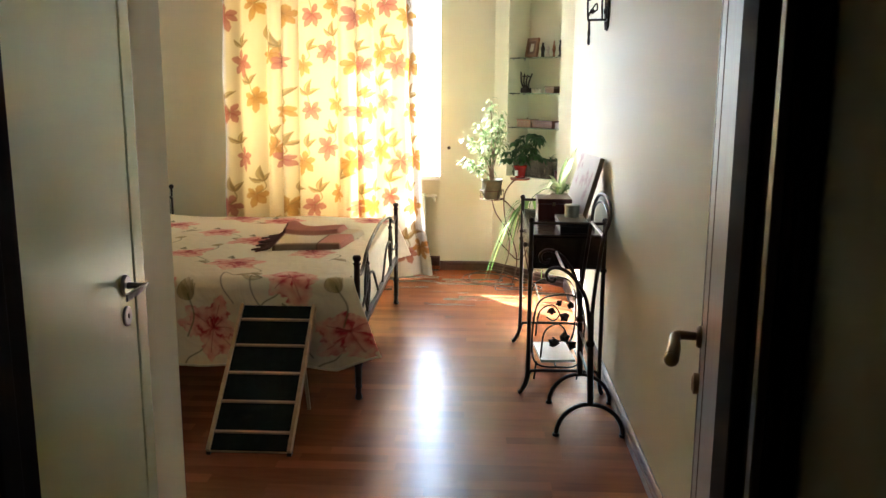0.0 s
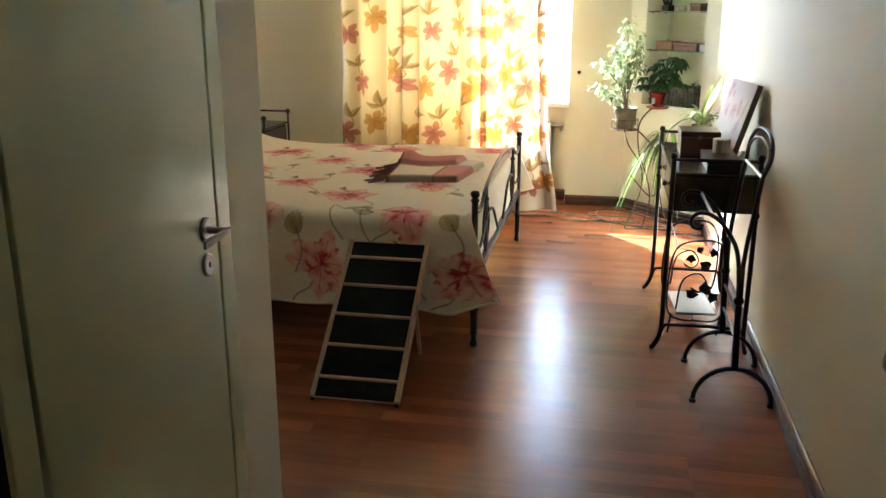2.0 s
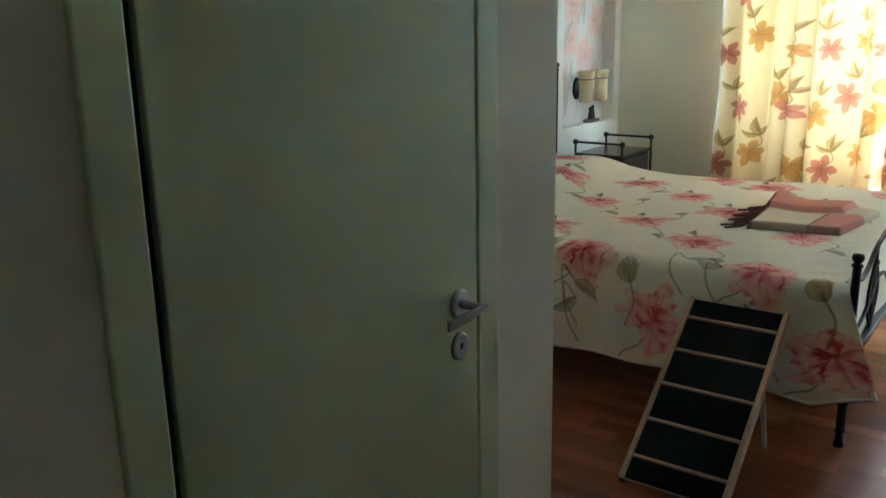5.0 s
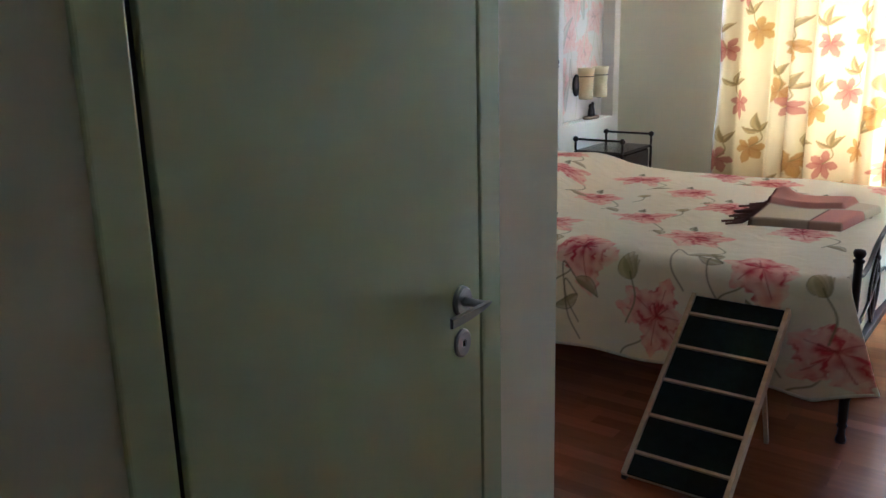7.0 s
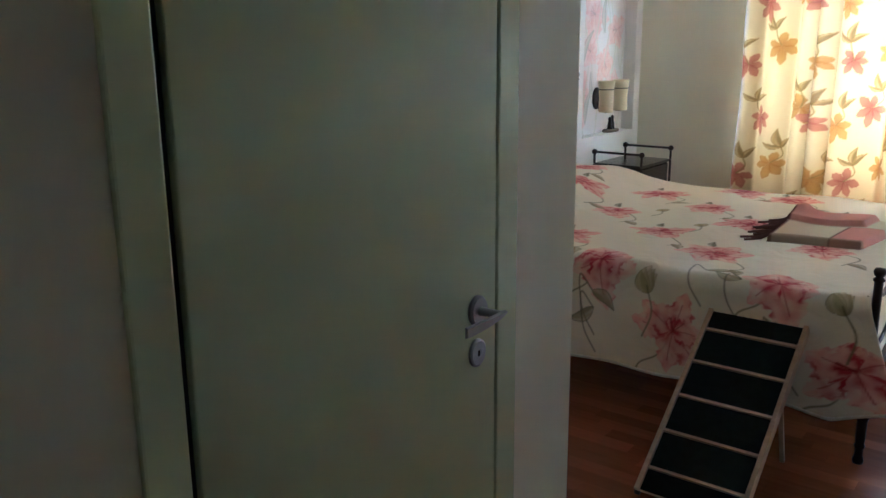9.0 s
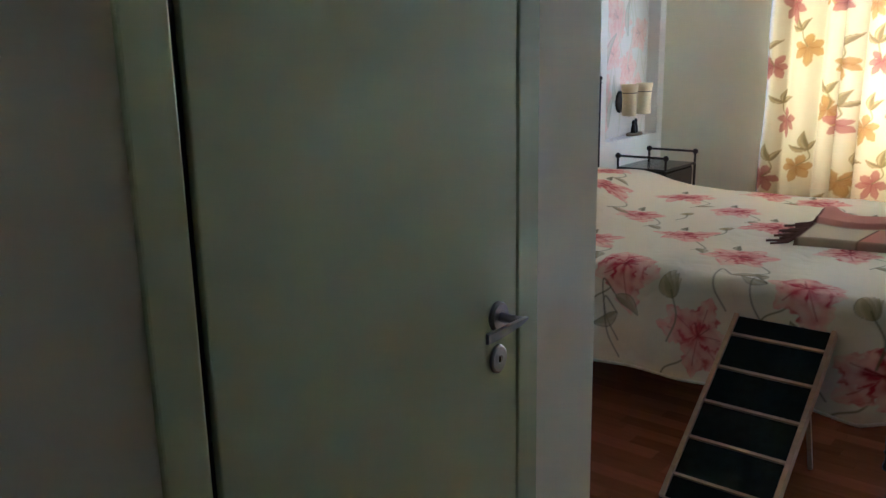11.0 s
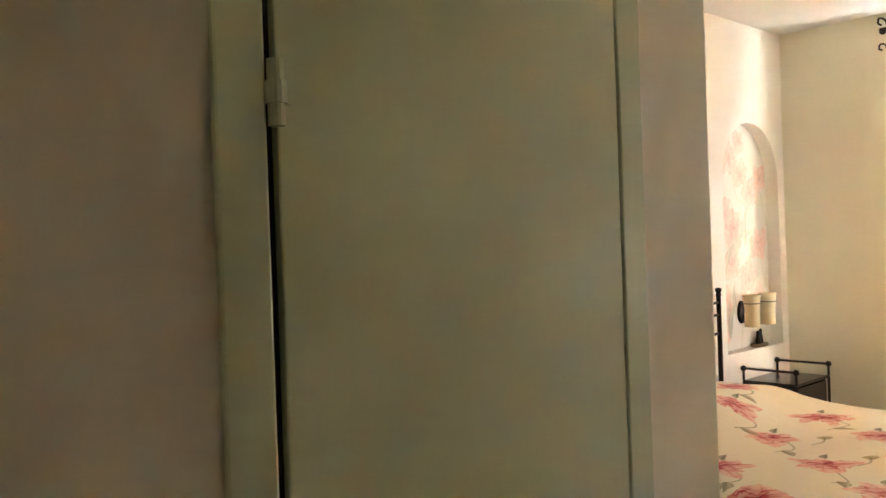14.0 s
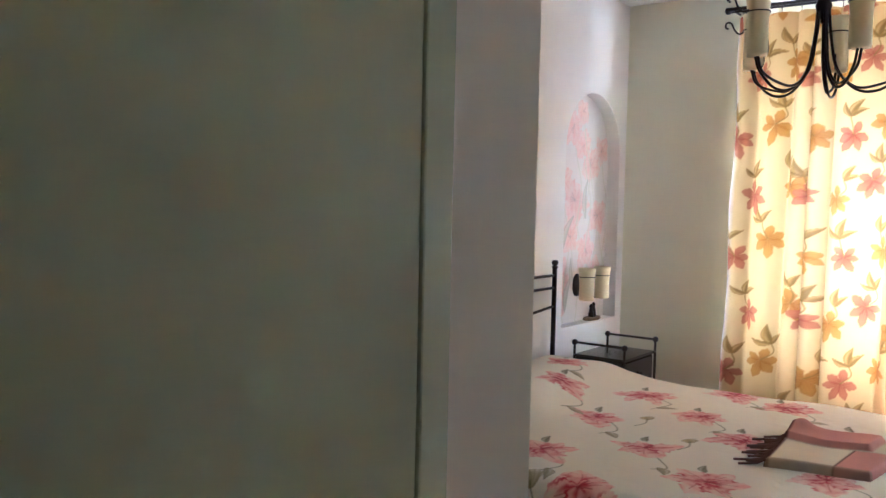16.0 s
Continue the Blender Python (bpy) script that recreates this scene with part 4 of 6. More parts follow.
TERRACOTTA_RED = material("red_glazed_pot", (0.42, 0.035, 0.025), 0.25, vary=0.12, scale=12)
GREY_POT = material("grey_olive_ceramic", (0.17, 0.15, 0.085), 0.4, vary=0.3, scale=18, bump=0.3)
SOIL = material("potting_soil", (0.035, 0.022, 0.014), 0.95, vary=0.4, scale=60, bump=1.0, grain=300)
BARK = material("pale_bark", (0.24, 0.17, 0.10), 0.8, vary=0.25, scale=40, bump=0.6)
WICKER = material("grey_wicker", (0.16, 0.14, 0.10), 0.75, vary=0.3, scale=50, bump=0.8, grain=240)
OAK = wood("honey_oak_frame", (0.18, 0.075, 0.03), (0.42, 0.21, 0.10), 0.4, along=(1, 12, 12))
BROWN_BOX = wood("brown_wooden_box", (0.10, 0.035, 0.016), (0.24, 0.095, 0.045), 0.4, along=(1, 12, 12))
DARK_FIG = material("dark_bronze", (0.035, 0.022, 0.016), 0.35, metal=0.5, vary=0.2, scale=30)
PALE_FIG = material("pale_porcelain", (0.72, 0.64, 0.52), 0.3, vary=0.1, scale=30)
ORANGE_FIG = material("amber_lacquer", (0.38, 0.15, 0.05), 0.3, vary=0.2, scale=30)
CANVAS = printed("painted_canvas", 0.75, 400, bump=0.5)
PAPER = material("white_paper", (0.75, 0.75, 0.76), 0.5, vary=0.05, scale=8)
STEM_GREEN = material("green_stem", (0.10, 0.17, 0.05), 0.6, vary=0.2, scale=20)


def foliage(name, base, other, clear=0.35):
    """Leaf surface: per-leaf colour, light passes through."""
    m = bpy.data.materials.new(name)
    m.use_nodes = True
    nt = m.node_tree
    b = nt.nodes["Principled BSDF"]
    geo = nt.nodes.new("ShaderNodeNewGeometry")
    mix = nt.nodes.new("ShaderNodeMix")
    mix.data_type = "RGBA"
    mix.inputs["A"].default_value, mix.inputs["B"].default_value = (*base, 1), (*other, 1)
    nt.links.new(geo.outputs["Random Per Island"], mix.inputs["Factor"])
    nt.links.new(mix.outputs["Result"], b.inputs["Base Color"])
    b.inputs["Roughness"].default_value = 0.4
    tr = nt.nodes.new("ShaderNodeBsdfTranslucent")
    nt.links.new(mix.outputs["Result"], tr.inputs["Color"])
    ms = nt.nodes.new("ShaderNodeMixShader")
    ms.inputs[0].default_value = clear
    nt.links.new(b.outputs[0], ms.inputs[1])
    nt.links.new(tr.outputs[0], ms.inputs[2])
    nt.links.new(ms.outputs[0], nt.nodes["Material Output"].inputs["Surface"])
    return m


FICUS_LEAF = foliage("variegated_ficus_leaf", (0.12, 0.21, 0.06), (0.46, 0.52, 0.28))
DARK_LEAF = foliage("deep_green_leaf", (0.02, 0.07, 0.015), (0.05, 0.14, 0.03), 0.2)
SPIDER_LEAF = foliage("spider_plant_leaf", (0.16, 0.30, 0.07), (0.58, 0.64, 0.36), 0.4)
# Runners out of the sun: a spider leaf copy with shade in its colour.
SHADED_RUNNER_LEAF = foliage("shaded_runner_leaf", (0.09, 0.22, 0.04), (0.24, 0.40, 0.10), 0.3)

# ---- painted niche over the bed's head ----
mu_v, mu_f, mu_u, mu_w = grid(150, 300, lambda u, v: (np.full_like(u, HEAD - MDEP), MS0 - 0.01 + (MS1 - MS0 + 0.02) * u, MZ0 - 0.01 + (MSPR + 0.40 - MZ0) * v))
MP, MQ = mu_v[:, 1], mu_v[:, 2]
mc = np.tile(np.array((0.80, 0.755, 0.68)), (len(MP), 1))
mc = dab(mc, 0.35 * (0.5 + 0.5 * np.sin(MP * 9 + 2 * np.sin(MQ * 5))), (0.84, 0.70, 0.60))
for k, (y, z, s) in enumerate([(2.00, 1.10, 0.20), (2.20, 1.62, 0.19), (2.02, 1.75, 0.14), (2.16, 2.10, 0.17), (2.36, 1.30, 0.15), (1.97, 1.42, 0.12), (2.40, 1.85, 0.15), (2.02, 0.93, 0.12), (2.52, 1.52, 0.16), (2.30, 1.98, 0.13), (2.50, 1.12, 0.13), (2.28, 2.20, 0.12), (2.55, 1.95, 0.12), (2.15, 1.38, 0.15)]):
    stem_print(mc, MP, MQ, [(y, z), (y + 0.05, z - 0.2), (y + 0.12, z - 0.4), (y + 0.05, z - 0.7)], 0.006, (0.62, 0.60, 0.42))
    lily(mc, MP, MQ, (y, z), s, 5, 1.2 + k, (0.84, 0.52, 0.42), (0.78, 0.36, 0.27), 0.1, 300 + k, 0.36, 0.3, 0.9)
for k, (y, z, a) in enumerate([(2.10, 0.90, 1.2), (2.25, 1.0, 1.9), (2.35, 1.5, 1.5), (2.05, 1.3, 1.0), (1.95, 0.85, 1.4)]):
    leaf_print(mc, MP, MQ, (y, z), 0.26, a, (0.60, 0.58, 0.40), 0.09)
mural = tagged(sheet("niche_mural", [(mu_v, mu_f)], MURAL, colours=np.clip(0.66 * mc + 0.34 * np.array((0.85, 0.81, 0.75)), 0, 1)), "pale mural of coral lilies in the arched niche", "mural", kind="structure")
setting("wall_west_niche_back", box(HEAD - MDEP - 0.06, HEAD - MDEP - 0.004, MS0 - 0.05, MS1 + 0.05, MZ0 - 0.05, MSPR + 0.45), WHITE_WALL, "white plaster behind the mural", "wall")

# ---- pet ramp ----
ramp = thing("pet_ramp", "birch pet ramp with black carpet treads leaning on the bed", "ramp", (-0.36, -0.67, 0))
RL = math.hypot(0.585, 0.47)
RA = math.atan2(0.47, 0.585)
RM = Matrix.Translation((0, 0.0, 0.018)) @ Matrix.Rotation(RA, 4, "X")
RW = 0.168
for s in (-1, 1):
    part("side_rail", turned(box(s * RW - 0.008, s * RW + 0.008, 0.0, RL, -0.03, 0.012, 0.002), RM), BIRCH, ramp)
cuts = [0.0, 0.088, 0.232, 0.376, 0.520, 0.662, RL]
for a, b in zip(cuts, cuts[1:]):
    part("carpet_tread", turned(box(-RW + 0.009, RW - 0.009, a + 0.006, b - 0.006, -0.006, 0.002, 0.002), RM), CARPET, ramp)
for a in cuts[1:-1]:
    part("slat", turned(box(-RW + 0.0085, RW - 0.0085, a - 0.0055, a + 0.0055, -0.008, 0.010, 0.002), RM), BIRCH, ramp)
part("backing", turned(box(-RW + 0.0085, RW - 0.0085, 0.002, RL - 0.002, -0.014, -0.0065, 0.001), RM), BIRCH, ramp)
for s in (-1, 1):
    part("leg", rod([(s * (RW - 0.018), 0.40, 0.30), (s * (RW - 0.018), 0.505, 0.008)], 0.010, 4), BIRCH, ramp)
    part("rubber_foot", box(s * RW - 0.009, s * RW + 0.009, 0.0, 0.03, 0.0, 0.014, 0.002), BLACK_BOX, ramp)
part("leg_stretcher", rod([(-RW + 0.02, 0.44, 0.19), (RW - 0.02, 0.44, 0.19)], 0.008, 4), BIRCH, ramp)

# ---- folded blanket ----
FL, FR, BR, BL = [np.array(v) for v in ((-0.56, 0.615), (-0.20, 0.705), (-0.13, 1.20), (-0.60, 1.19))]


def fold_top(u, v):
    a = (1 - u)[:, None] * FL + u[:, None] * FR
    b = (1 - u)[:, None] * BL + u[:, None] * BR
    xy = (1 - v)[:, None] * a + v[:, None] * b
    rim = np.clip(np.minimum(np.minimum(u, 1 - u) / 0.035, np.minimum(v, 1 - v) / 0.03), 0, 1)
    rim = np.sqrt(1 - (1 - rim) ** 2)
    h = 0.034 + 0.026 * np.clip((v - 0.58) / 0.05, 0, 1) * np.clip((0.80 - u) / 0.05, 0, 1) + 0.008 * np.sin(7 * u + 3 * v) * v
    h = h + 0.035 * np.exp(-((u - 0.12) / 0.1) ** 2 - ((v - 0.86) / 0.1) ** 2)
    x, y = xy[:, 0], xy[:, 1]
    return x, y, spread_top(x, y) + 0.0005 + rim * h


bv, bf, bu, bw = grid(110, 130, fold_top)
bc = np.tile(np.array((0.70, 0.62, 0.47)), (len(bu), 1))
PINKY, BROWN = (0.62, 0.29, 0.24), (0.14, 0.06, 0.05)
bc = dab(bc, soft(bw - 0.58, 0.02) * soft(0.80 - bu, 0.02), PINKY)
bc = dab(bc, soft(bu - 0.66, 0.015) * soft(0.56 - bw, 0.02), PINKY)
bc = dab(bc, soft(0.05 - bu, 0.02), BROWN)
bc = dab(bc, 0.85 * soft(0.012 - np.abs(bu - 0.655), 0.01) * (bw < 0.57), BROWN)
bc = dab(bc, 0.8 * soft(0.012 - np.abs(bw - 0.57), 0.01) * (np.sin(bu * 260) > -0.3), (0.45, 0.36, 0.26))
bc = dab(bc, 0.7 * soft(0.05 - bw, 0.02), (0.30, 0.22, 0.15))
bc *= (1 + 0.06 * np.sin(bu * 330) * np.sin(bw * 400))[:, None]
blanket = thing("blanket", "folded pink and cream plaid wool blanket with fringe on the bed", "blanket", (0, 0, 0))
sheet("blanket_fold", [(bv, bf)], PINK_WOOL, blanket, colours=np.clip(bc, 0, 1))
for k in range(22):
    t = k / 21
    a = FL * (1 - t) + BL * t
    if t > 0.75:
        continue
    dx, dy = -0.085 + 0.03 * math.sin(k * 2.3), -0.03 + 0.025 * math.sin(k * 1.7)
    z = float(spread_top(np.array([a[0] + dx]), np.array([a[1] + dy]))[0])
    part("tassel", rod([(a[0] + 0.01, a[1], z + 0.035), (a[0] - 0.02, a[1] + dy * 0.3, z + 0.016), (a[0] + dx, a[1] + dy, z + 0.006)], 0.0055, 6), FRINGE, blanket)

# ---- nightstand ----
ns = thing("nightstand", "dark mahogany nightstand with iron gallery rails", "nightstand", (0, 0, 0))
X0, X1, Y0, Y1 = -2.115, -1.79, 2.0, 2.445
part("body", box(X0, X1 - 0.012, Y0, Y1, 0.24, 0.645, 0.004), MAHOGANY, ns)
part("top_board", box(X0 - 0.006, X1 + 0.006, Y0 - 0.008, Y1 + 0.008, 0.645, 0.662, 0.004), MAHOGANY, ns)
for z0, z1 in ((0.46, 0.635), (0.26, 0.45)):
    d = part("drawer_front", box(X1 - 0.012, X1 + 0.002, Y0 + 0.02, Y1 - 0.02, z0, z1, 0.004), MAHOGANY, ns)
    part("knob", ball((X1 + 0.014, (Y0 + Y1) / 2, (z0 + z1) / 2), 0.013), IRON, d)
for y in (1.993, 2.451):
    bm = rod([(-2.12, y, 0.735), (-1.784, y, 0.735)], 0.0075)
    for x in (-2.12, -1.784):
        bm = ball((x, y, 0.735), 0.019, bm)
        bm = rod([(x, y, 0.66), (x, y, 0.735)], 0.008, 8, bm)
    part("gallery_rail", bm, IRON, ns, smooth=True)
    for x in (-2.12, -1.784):
        part("leg", rod([(x, y, 0.0), (x, y, 0.655)], 0.009), IRON, ns)
        part("collar", ball((x, y, 0.235), 0.014), IRON, ns)

# ---- wall lamp in the painted niche ----
WX = HEAD - MDEP
lamp = thing("wall_lamp", "iron wall lamp with two cream candle-shaped glass shades", "wall lamp", (0, 0, 0))
part("wall_plate", lathe([(0, 0), (0.052, 0), (0.052, 0.008), (0.04, 0.018), (0.012, 0.024), (0, 0.024)], 24, (WX + 0.001, 2.247, 1.065), m=Matrix.Rotation(radians(90), 4, "Y") @ Matrix.Diagonal((1.45, 1, 1, 1))), IRON, lamp, "black oval iron plate", True)
for x, y in ((-2.12, 2.128), (-2.12, 2.34)):
    part("arm", rod(bend([(WX + 0.02, 2.247, 1.05), (-2.2, (y + 2.247) / 2, 1.0), (x, y, 0.985), (x, y, 1.0)], 6), 0.006), IRON, lamp)
    sh = part("shade", lathe([(0, 0.0), (0.046, 0.0), (0.048, 0.01), (0.046, 0.10), (0.052, 0.17), (0.057, 0.205), (0.052, 0.205), (0.041, 0.1), (0.041, 0.01), (0, 0.01)], 24, (x, y, 0.985)), CANDLE, lamp, "cream frosted glass shade", True)
    part("band", rod([(x + 0.052 * math.cos(a * 0.314), y + 0.052 * math.sin(a * 0.314), 1.135) for a in range(20)], 0.003, 6, closed=True), IRON, sh)
fig = thing("figurine", "small dark figure group on a bark slice", "figurine", (-2.215, 2.40, MZ0 + 0.001))
bm = lathe([(0, 0), (0.07, 0), (0.078, 0.008), (0.072, 0.018), (0, 0.02)], 18, m=Matrix.Diagonal((0.55, 1.3, 1, 1)))
part("bark_slice", bm, BARK, fig)
bm = lathe([(0, 0.018), (0.02, 0.018), (0.017, 0.05), (0.011, 0.075), (0.014, 0.09), (0.008, 0.104), (0, 0.106)], 12, (0, -0.014, 0))
bm = lathe([(0, 0.018), (0.018, 0.018), (0.015, 0.06), (0.009, 0.085), (0.012, 0.10), (0.007, 0.115), (0, 0.117)], 12, (0, 0.02, 0), bm)
part("carved_group", bm, DARK_FIG, fig, smooth=True)

# ---- chandelier ----
CH = Vector((-0.55, 1.17, 0))
ch = thing("chandelier", "black iron chandelier with cream candle shades", "chandelier", CH)
part("ceiling_cup", lathe([(0, CEIL), (0.055, CEIL), (0.05, CEIL - 0.02), (0.015, CEIL - 0.04), (0, CEIL - 0.04)], 20), IRON, ch)
part("stem", rod([(0, 0, CEIL - 0.03), (0, 0, 2.42)], 0.010), IRON, ch)
part("hub", lathe([(0, 2.40), (0.012, 2.405), (0.026, 2.43), (0.034, 2.46), (0.02, 2.50), (0, 2.51)], 16), IRON, ch, smooth=True)
part("finial", ball((0, 0, 2.395), 0.012), IRON, ch)
for k in range(5):
    a = radians(-124.6 + 72 * k)
    dx, dy = math.cos(a), math.sin(a)
    for o in (-0.012, 0.012):
        px, py = -dy * o, dx * o
        pts = [(0.02, 2.47), (0.035, 2.32), (0.065, 2.19), (0.14, 2.112 + o * 0.5), (0.23, 2.115 + o), (0.305, 2.165), (0.33, 2.225)]
        part("arm", rod(bend([(dx * r + px * (0.3 + r), dy * r + py * (0.3 + r), z) for r, z in pts], 6), 0.0058), IRON, ch, smooth=True)
    cup = part("shade", lathe([(0, 2.225), (0.040, 2.225), (0.043, 2.245), (0.0415, 2.36), (0.047, 2.44), (0.052, 2.475), (0.047, 2.475), (0.037, 2.36), (0.037, 2.25), (0, 2.25)], 22, (dx * 0.33, dy * 0.33, 0)), CANDLE, ch, "cream frosted glass shade", True)
    part("band", rod([(dx * 0.33 + 0.0475 * math.cos(b * 0.314), dy * 0.33 + 0.0475 * math.sin(b * 0.314), 2.405) for b in range(20)], 0.003, 6, closed=True), IRON, cup)
    r0 = 0.377
    sc = [(r0, 2.41), (r0 + 0.03, 2.40), (r0 + 0.055, 2.42), (r0 + 0.075, 2.455), (r0 + 0.10, 2.46), (r0 + 0.105, 2.44), (r0 + 0.09, 2.432)]
    part("scroll", rod(bend([(dx * r, dy * r, z) for r, z in sc], 6), 0.0042), IRON, ch, smooth=True)
    s2 = [(0.278, 2.30), (0.273, 2.26), (0.283, 2.235), (0.296, 2.245), (0.292, 2.26)]
    part("scroll", rod(bend([(dx * r, dy * r, z) for r, z in s2], 5), 0.0032), IRON, ch, smooth=True)

# ---- shelf niche ----
def niche_box(name, s0, s1, d0, d1, z0, z1, mat, parent=None, bevel=0.003, turn=0.0):
    bm = box(-(s1 - s0) / 2, (s1 - s0) / 2, -(d1 - d0) / 2, (d1 - d0) / 2, 0, z1 - z0, bevel)
    m = NICHE_M @ Matrix.Translation(((s0 + s1) / 2, (d0 + d1) / 2, z0)) @ Matrix.Rotation(turn, 4, "Z")
    return part(name, turned(bm, m), mat, parent)


def niche_at(s, d, z):
    return NICHE_M @ Vector((s, d, z))


SHELVES = (1.722, 1.452, 1.188)
for z in SHELVES:
    t = thing("glass_shelf", "greenish glass shelf on metal pegs in the niche", "shelf", group="glass shelves in the niche")
    niche_box("glass_plate", 0.153, 0.682, 0.012, 0.222, z - 0.008, z, SHELF_GLASS, t, 0.001)
    for s in (0.158, 0.677):
        for d in (0.05, 0.18):
            part("peg", rod([niche_at(s - 0.006, d, z - 0.013), niche_at(s + 0.006, d, z - 0.013)], 0.0048), SATIN, t)


def on_shelf(name, label, category, s, d, z, prof, mat, wide=(1, 1), group=""):
    t = thing(name, label, category, niche_at(s, d, z + 0.0005), group)
    part("body", lathe(prof, 14, m=Matrix.Diagonal((wide[0], wide[1], 1, 1))), mat, t, smooth=True)
    return t


z = SHELVES[0]
pf = thing("picture_frame", "honey wooden picture frame with a brown print", "picture frame", (0, 0, 0))
FM = NICHE_M @ Matrix.Translation((0.275, 0.12, z + 0.002)) @ Matrix.Rotation(radians(-18), 4, "Z") @ Matrix.Rotation(radians(-10), 4, "X")
for a in ((-0.085, -0.06, 0, 0.15), (0.06, 0.085, 0, 0.15)):
    part("frame_side", turned(box(a[0], a[1], -0.01, 0.01, a[2], a[3], 0.003), FM), OAK, pf)
for a in ((-0.06, 0.06, 0, 0.025), (-0.06, 0.06, 0.125, 0.15)):
    part("frame_side", turned(box(a[0], a[1], -0.0095, 0.01, a[2], a[3], 0.003), FM), OAK, pf)
part("print", turned(box(-0.06, 0.06, -0.002, 0.004, 0.025, 0.125), FM), BROWN_BOX, pf)
part("mount", turned(box(-0.025, 0.025, -0.0035, -0.0022, 0.045, 0.105), FM), PALE_FIG, pf)
part("strut", turned(box(-0.012, 0.012, 0.01, 0.055, 0, 0.09, 0.002), FM), OAK, pf)
on_shelf("statuette", "small dark and pale statuette on a glass shelf", "statuette", 0.39, 0.13, z, [(0, 0), (0.016, 0), (0.012, 0.03), (0.018, 0.07), (0.008, 0.09), (0.011, 0.105), (0, 0.115)], DARK_FIG)
on_shelf("statuette", "small cream porcelain statuette on a glass shelf", "statuette", 0.47, 0.10, z, [(0, 0), (0.02, 0), (0.014, 0.02), (0.009, 0.04), (0.017, 0.06), (0.007, 0.08), (0, 0.095)], PALE_FIG)
on_shelf("statuette", "slender amber-coloured statuette on a glass shelf", "statuette", 0.53, 0.10, z, [(0, 0), (0.014, 0), (0.006, 0.02), (0.014, 0.055), (0.01, 0.08), (0.004, 0.10), (0.007, 0.11), (0, 0.125)], ORANGE_FIG)
on_shelf("statuette", "slender dark bronze statuette on a glass shelf", "statuette", 0.60, 0.09, z, [(0, 0), (0.016, 0), (0.016, 0.008), (0.006, 0.02), (0.013, 0.06), (0.006, 0.10), (0.008, 0.115), (0, 0.13)], DARK_FIG)
z = SHELVES[1]
tr = thing("sculpture", "black branching sculpture on a block base", "sculpture", (0, 0, 0))
niche_box("block", 0.20, 0.265, 0.09, 0.15, z + 0.0005, z + 0.04, DARK_FIG, tr)
for a, b, c in ((0.21, 0.175, 0.165), (0.225, 0.215, 0.15), (0.24, 0.25, 0.14), (0.255, 0.295, 0.15)):
    part("branch", rod(bend([niche_at(a, 0.12, z + 0.038), niche_at((a + b) / 2 - 0.012, 0.12, z + 0.085), niche_at(b, 0.12, z + c)], 5), 0.0075, 7, taper=lambda t: 1.1 - 0.4 * t), DARK_FIG, tr, smooth=True)
part("crossbar", rod([niche_at(0.195, 0.12, z + 0.13), niche_at(0.27, 0.12, z + 0.125)], 0.006), DARK_FIG, tr)
for k, s in enumerate((0.325, 0.36, 0.395)):
    on_shelf("trinket", "tiny pale porcelain trinket on a glass shelf", "trinket", s, 0.11, z, [(0, 0), (0.013, 0), (0.014, 0.02), (0.010, 0.034), (0, 0.038)], PALE_FIG, group="trinkets on the shelf")
t = thing("small_box", "small reddish-brown wooden box on a glass shelf", "box", (0, 0, 0))
niche_box("box_body", 0.475, 0.565, 0.07, 0.14, z + 0.0005, z + 0.038, BROWN_BOX, t)
niche_box("lid", 0.472, 0.568, 0.067, 0.143, z + 0.039, z + 0.052, BROWN_BOX, t)
on_shelf("trinket", "tiny pale porcelain trinket on a glass shelf", "trinket", 0.615, 0.10, z, [(0, 0), (0.012, 0), (0.012, 0.035), (0.006, 0.05), (0, 0.055)], PALE_FIG, group="trinkets on the shelf")
z = SHELVES[2]
t = thing("wooden_box", "carved light brown wooden box on a glass shelf", "box", (0, 0, 0))
niche_box("box_body", 0.19, 0.335, 0.07, 0.16, z + 0.0005, z + 0.042, OAK, t)
niche_box("lid", 0.186, 0.339, 0.066, 0.164, z + 0.043, z + 0.06, OAK, t)
part("knob", ball(niche_at(0.26, 0.115, z + 0.064), 0.008), BRASS, t)
t = thing("wooden_box", "long dark brown wooden box on a glass shelf", "box", (0, 0, 0))
niche_box("box_body", 0.36, 0.565, 0.06, 0.15, z + 0.0005, z + 0.034, BROWN_BOX, t)
niche_box("lid", 0.356, 0.569, 0.056, 0.154, z + 0.035, z + 0.054, BROWN_BOX, t)
t = thing("card_box", "small white card box on a glass shelf", "box", (0, 0, 0))
niche_box("box_body", 0.585, 0.64, 0.07, 0.13, z + 0.0005, z + 0.045, PAPER, t)

